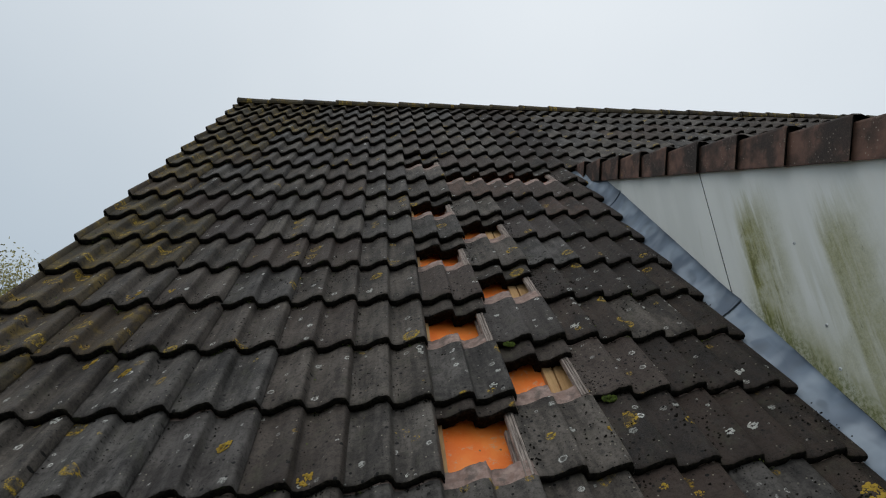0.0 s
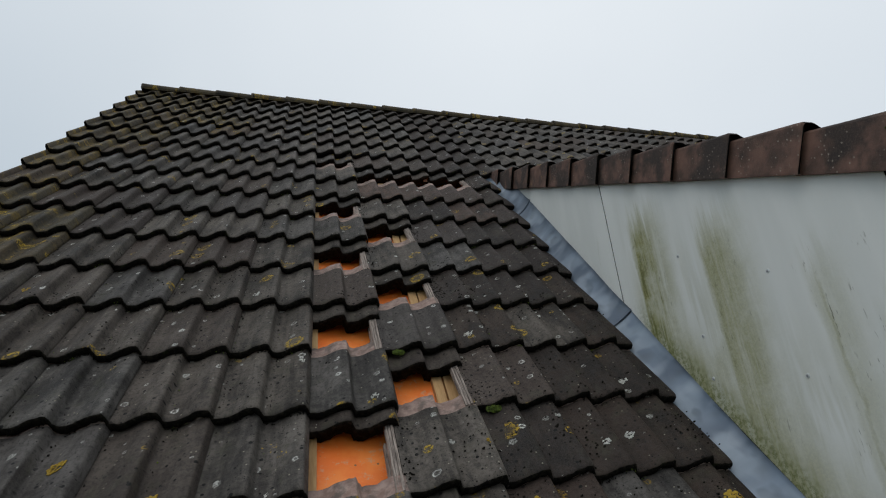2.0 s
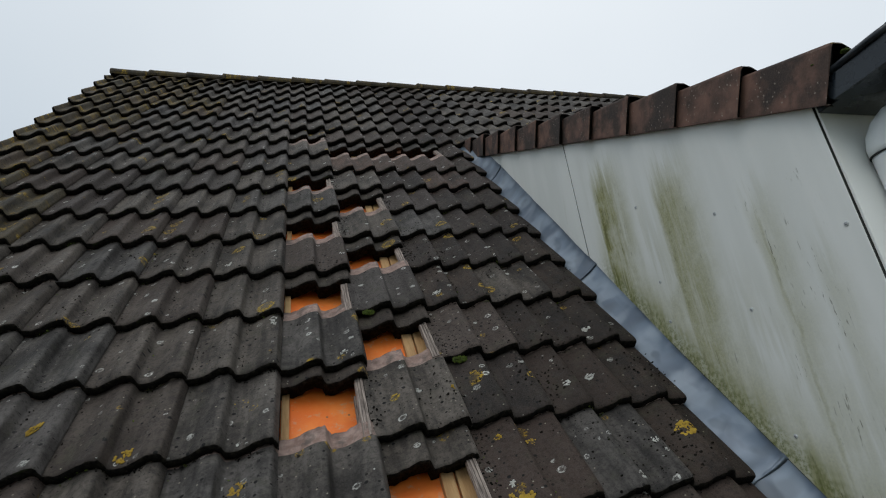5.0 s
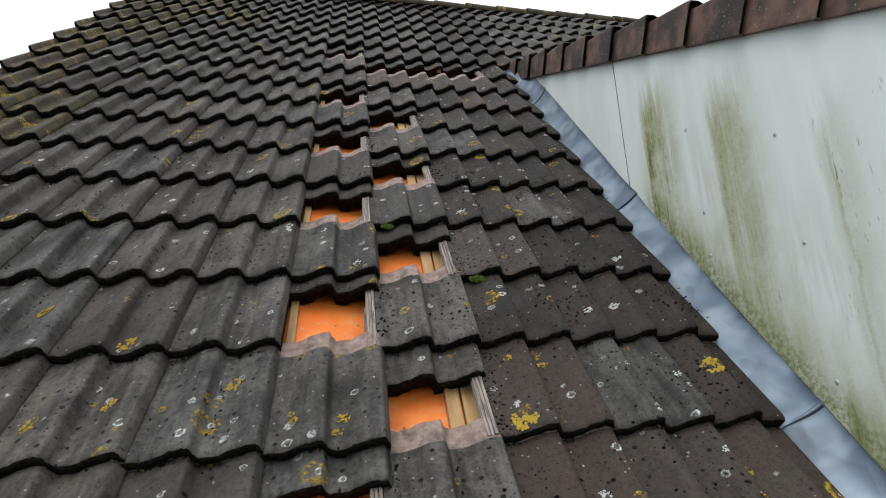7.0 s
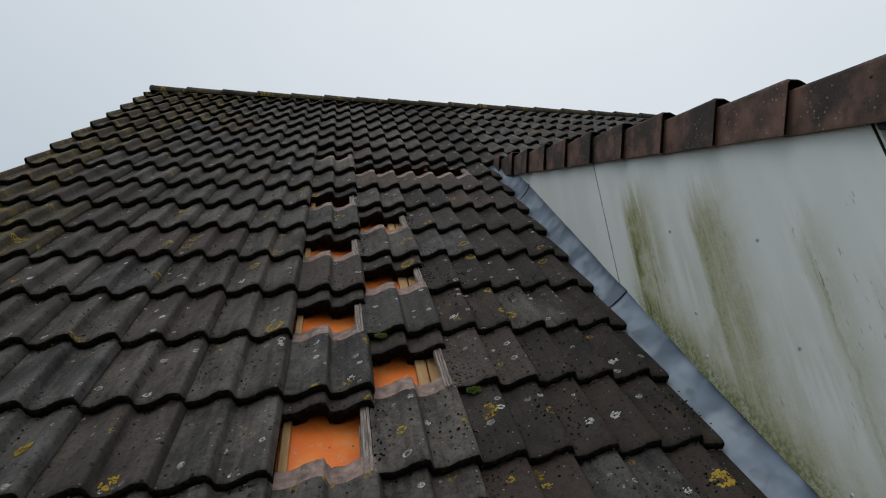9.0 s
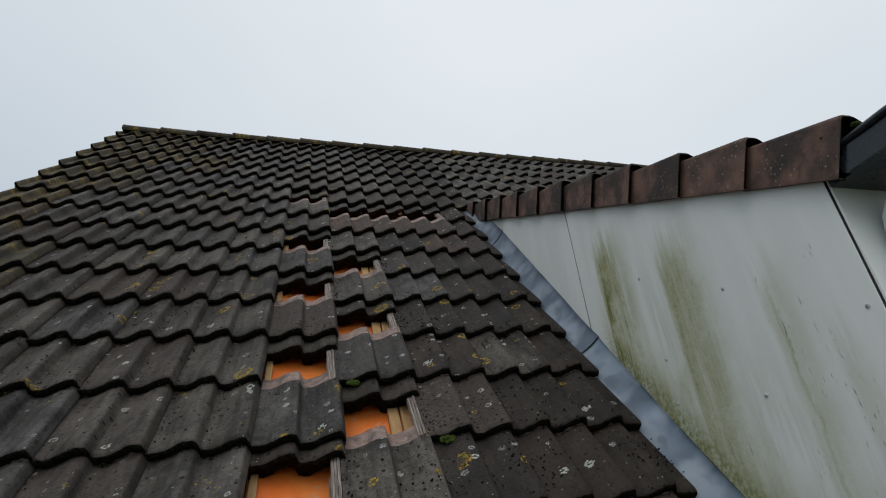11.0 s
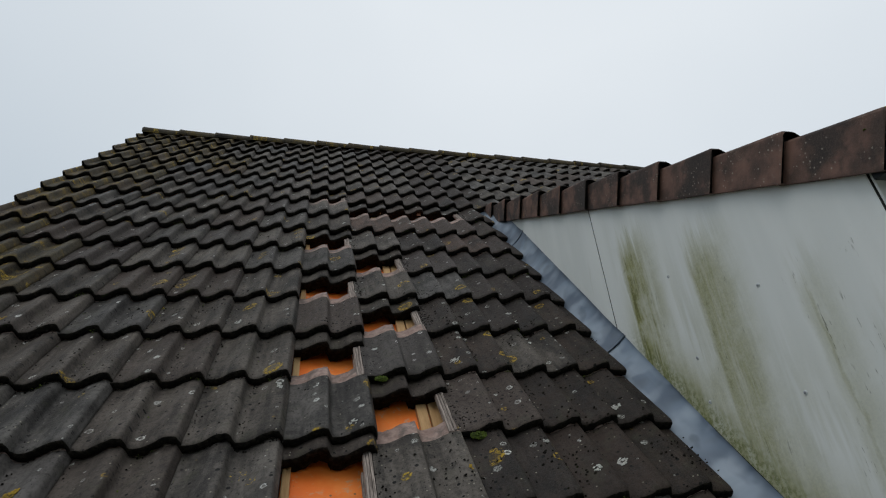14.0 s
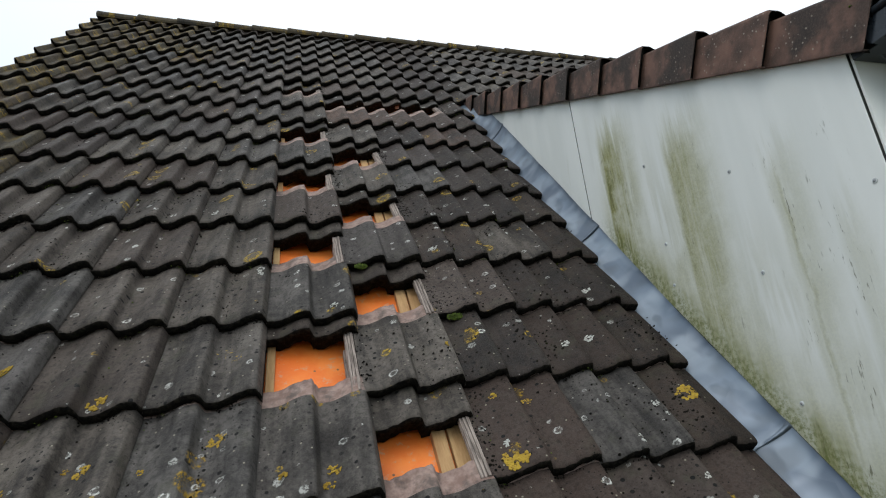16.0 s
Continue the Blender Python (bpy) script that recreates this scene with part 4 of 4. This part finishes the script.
YELLOW_SPOTS = ((1.305, -.172, .041), (.647, -.322, .04), (.176, -.274, .02), (.161, -.319, .016), (.053, -.282, .014), (-.114, -.132, .026), (-.12, .201, .027), (-.082, .151, .017), (-.417, .012, .029), (-.4, -.194, .024), (-.439, -.178, .01), (-.555, -.243, .024), (.577, .131, .015), (-.275, -.207, .011), (-1.289, 1.089, .044), (-1.144, 1.15, .022), (-1.296, 1.435, .024), (-1.272, .617, .032), (-1.12, .543, .028), (-.684, .162, .027), (.773, -.105, .018), (.665, -.08, .014))
PALE_SPOTS = ((1.163, -.454, .016), (1.172, -.251, .013), (1.156, -.202, .015), (1.028, -.328, .018), (.487, -.133, .018), (-.024, .609, .019), (1.246, .419, .022), (.224, .379, .017), (-1.208, 1.347, .024), (-1.239, .308, .021), (-.229, 1.097, .021), (.671, .76, .02), (.645, -.262, .013), (1.108, .133, .019), (.989, .093, .014), (-.123, .007, .014), (.064, -.454, .012), (.786, -.539, .016), (-.911, .256, .012))
for i, (u, v, rad) in enumerate(YELLOW_SPOTS):
    lichen(u, v, rad, YELLOW_CRUST, "yellow lichen crust", 200 + i)
for i, (u, v, rad) in enumerate(PALE_SPOTS):
    lichen(u, v, rad, WHITE_CRUST, "pale grey lichen crust", 300 + i)


# ---- crumbs of moss and dirt under the tile noses and along the seams ----
def crumbs(name, label, mat, count, seed, lo, hi):
    r = random.Random(seed)
    verts, faces = [], []
    spots = [(r.randint(-6, 4), r.randint(-3, 10), r.uniform(0, 0.30)) for _ in range(count // 9)]
    for _ in range(count):
        c, j, x0 = r.choice(spots)
        x = min(0.30, max(0.0, x0 + r.gauss(0, 0.02)))
        u = c * TILE_W + SHIFT + x
        if u > CUT - 0.02 or (c, j) in SLID or (c, j - 1) in SLID:
            continue
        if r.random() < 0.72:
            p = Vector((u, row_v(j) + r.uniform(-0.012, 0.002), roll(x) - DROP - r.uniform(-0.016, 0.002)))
        else:
            x = r.choice((0.032, 0.186)) + r.gauss(0, 0.003)
            y = r.uniform(0.02, 0.33)
            p = Vector((c * TILE_W + SHIFT + x, row_v(j) + y, roll(x) - y * DROP / GAUGE + 0.001))
        p.x += lean(p.y)
        s = r.uniform(lo, hi)
        q = Euler((r.uniform(0, 6), r.uniform(0, 6), r.uniform(0, 6))).to_matrix()
        n0 = len(verts)
        for d in ((1, 0, 0), (-1, 0, 0), (0, 1, 0), (0, -1, 0), (0, 0, 1), (0, 0, -1)):
            verts.append(tuple(p + q @ Vector(d) * s * r.uniform(0.6, 1.2)))
        for f in ((0, 2, 4), (2, 1, 4), (1, 3, 4), (3, 0, 4), (2, 0, 5), (1, 2, 5), (3, 1, 5), (0, 3, 5)):
            faces.append(tuple(n0 + i for i in f))
    me = bpy.data.meshes.new(name)
    me.from_pydata(verts, [], faces)
    me.materials.append(mat)
    ob = new(name, me)
    ob.parent = roof
    tagged(ob, label, kind="stuff")


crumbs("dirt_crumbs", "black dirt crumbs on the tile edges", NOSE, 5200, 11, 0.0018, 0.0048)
crumbs("moss_crumbs", "dark green moss crumbs on the tile edges", MOSS, 700, 12, 0.0015, 0.0040)


# ---- black moss dots that sit on the tile faces in loose swarms ----
def black_dots(count, seed):
    r = random.Random(seed)
    verts, faces = [], []
    swarms = [(r.uniform(0.55, 1.38), r.uniform(-0.7, 1.6)) for _ in range(30)] + [(r.uniform(-1.7, 0.3), r.uniform(-0.6, 2.2)) for _ in range(16)]
    spots = []
    for _ in range(count):
        su, sv = r.choice(swarms)
        spots.append((su + r.gauss(0, 0.07), sv + r.gauss(0, 0.07), r.uniform(0.0016, 0.0052)))
    # thick beside the bare interlocks of the tiles next to a gap
    for c, j in SLID:
        for _ in range(70 if c == 1 else 35):
            v = row_v(j) + r.uniform(0.02, 0.33)
            spots.append(((c + 1) * TILE_W + SHIFT + lean(v) + 0.004 + abs(r.gauss(0, 0.026)), v, r.uniform(0.0016, 0.0050)))
    for u, v, size in spots:
        ring = [(u + math.cos(i * math.pi / 3) * size * r.uniform(0.8, 1.2), v + math.sin(i * math.pi / 3) * size * r.uniform(0.8, 1.2)) for i in range(6)]
        heights = [tile_face(*p) for p in ring]
        if None in heights or max(heights) - min(heights) > 0.012:
            continue
        n0, top = len(verts), size * r.uniform(0.4, 0.8)
        verts += [(p[0], p[1], z - 0.0004) for p, z in zip(ring, heights)]
        verts += [(u + (p[0] - u) * 0.55, v + (p[1] - v) * 0.55, z + top) for p, z in zip(ring, heights)]
        faces += [(n0 + i, n0 + (i + 1) % 6, n0 + 6 + (i + 1) % 6, n0 + 6 + i) for i in range(6)]
        faces.append(tuple(n0 + 6 + i for i in range(6)))
    me = bpy.data.meshes.new("black_moss_dots")
    me.from_pydata(verts, [], faces)
    me.materials.append(NOSE)
    ob = new("black_moss_dots", me)
    ob.parent = roof
    tagged(ob, "tiny black moss dots on the tile faces", kind="stuff")


black_dots(1500, 21)


# ---- tree behind the gable ----
def tree(x, y, height, seed):
    r = random.Random(seed)
    ob = thing("tree", "broadleaf tree with thinning yellow-green autumn leaves", "tree", pose(x, y, 0))
    bm = bmesh.new()
    tube(bm, [(0, 0, 0), (0.05, 0, height * 0.3), (-0.05, 0.1, height * 0.6), (0.1, 0.05, height * 0.92)], [0.26, 0.2, 0.12, 0.02], 10)
    tips = []
    for i in range(46):
        z0 = height * r.uniform(0.28, 0.85)
        a = r.uniform(0, 2 * math.pi)
        reach = (height * 0.26) * (1.15 - abs(z0 / height - 0.5)) * r.uniform(0.6, 1.0)
        mid = Vector((math.cos(a) * reach * 0.5, math.sin(a) * reach * 0.5, z0 + reach * 0.35))
        end = Vector((math.cos(a) * reach, math.sin(a) * reach, z0 + reach * r.uniform(0.5, 0.9)))
        tube(bm, [(0, 0, z0), mid, end], [0.05, 0.03, 0.008], 5, False)
        tips += [mid, end, (mid + end) / 2, end + Vector((0, 0, 0.3))]
    part("trunk", bm, BARK, ob)
    verts, faces = [], []
    for t in tips:
        for _ in range(300):
            p = t + Vector((r.gauss(0, 0.8), r.gauss(0, 0.8), r.gauss(0, 0.65)))
            q = Euler((r.uniform(0, 6.3), r.uniform(0, 6.3), r.uniform(0, 6.3))).to_matrix()
            s = r.uniform(0.07, 0.12)
            n0 = len(verts)
            verts += [tuple(p + q @ Vector(c)) for c in ((-s, 0, 0), (0, -s * 0.55, s * 0.15), (s, 0, 0), (0, s * 0.55, s * 0.15))]
            faces.append((n0, n0 + 1, n0 + 2, n0 + 3))
    me = bpy.data.meshes.new("crown")
    me.from_pydata(verts, [], faces)
    me.materials.append(LEAF)
    crown = new("crown", me)
    crown.parent = ob


tree(-24.8, 35.2, 16.9, 5)
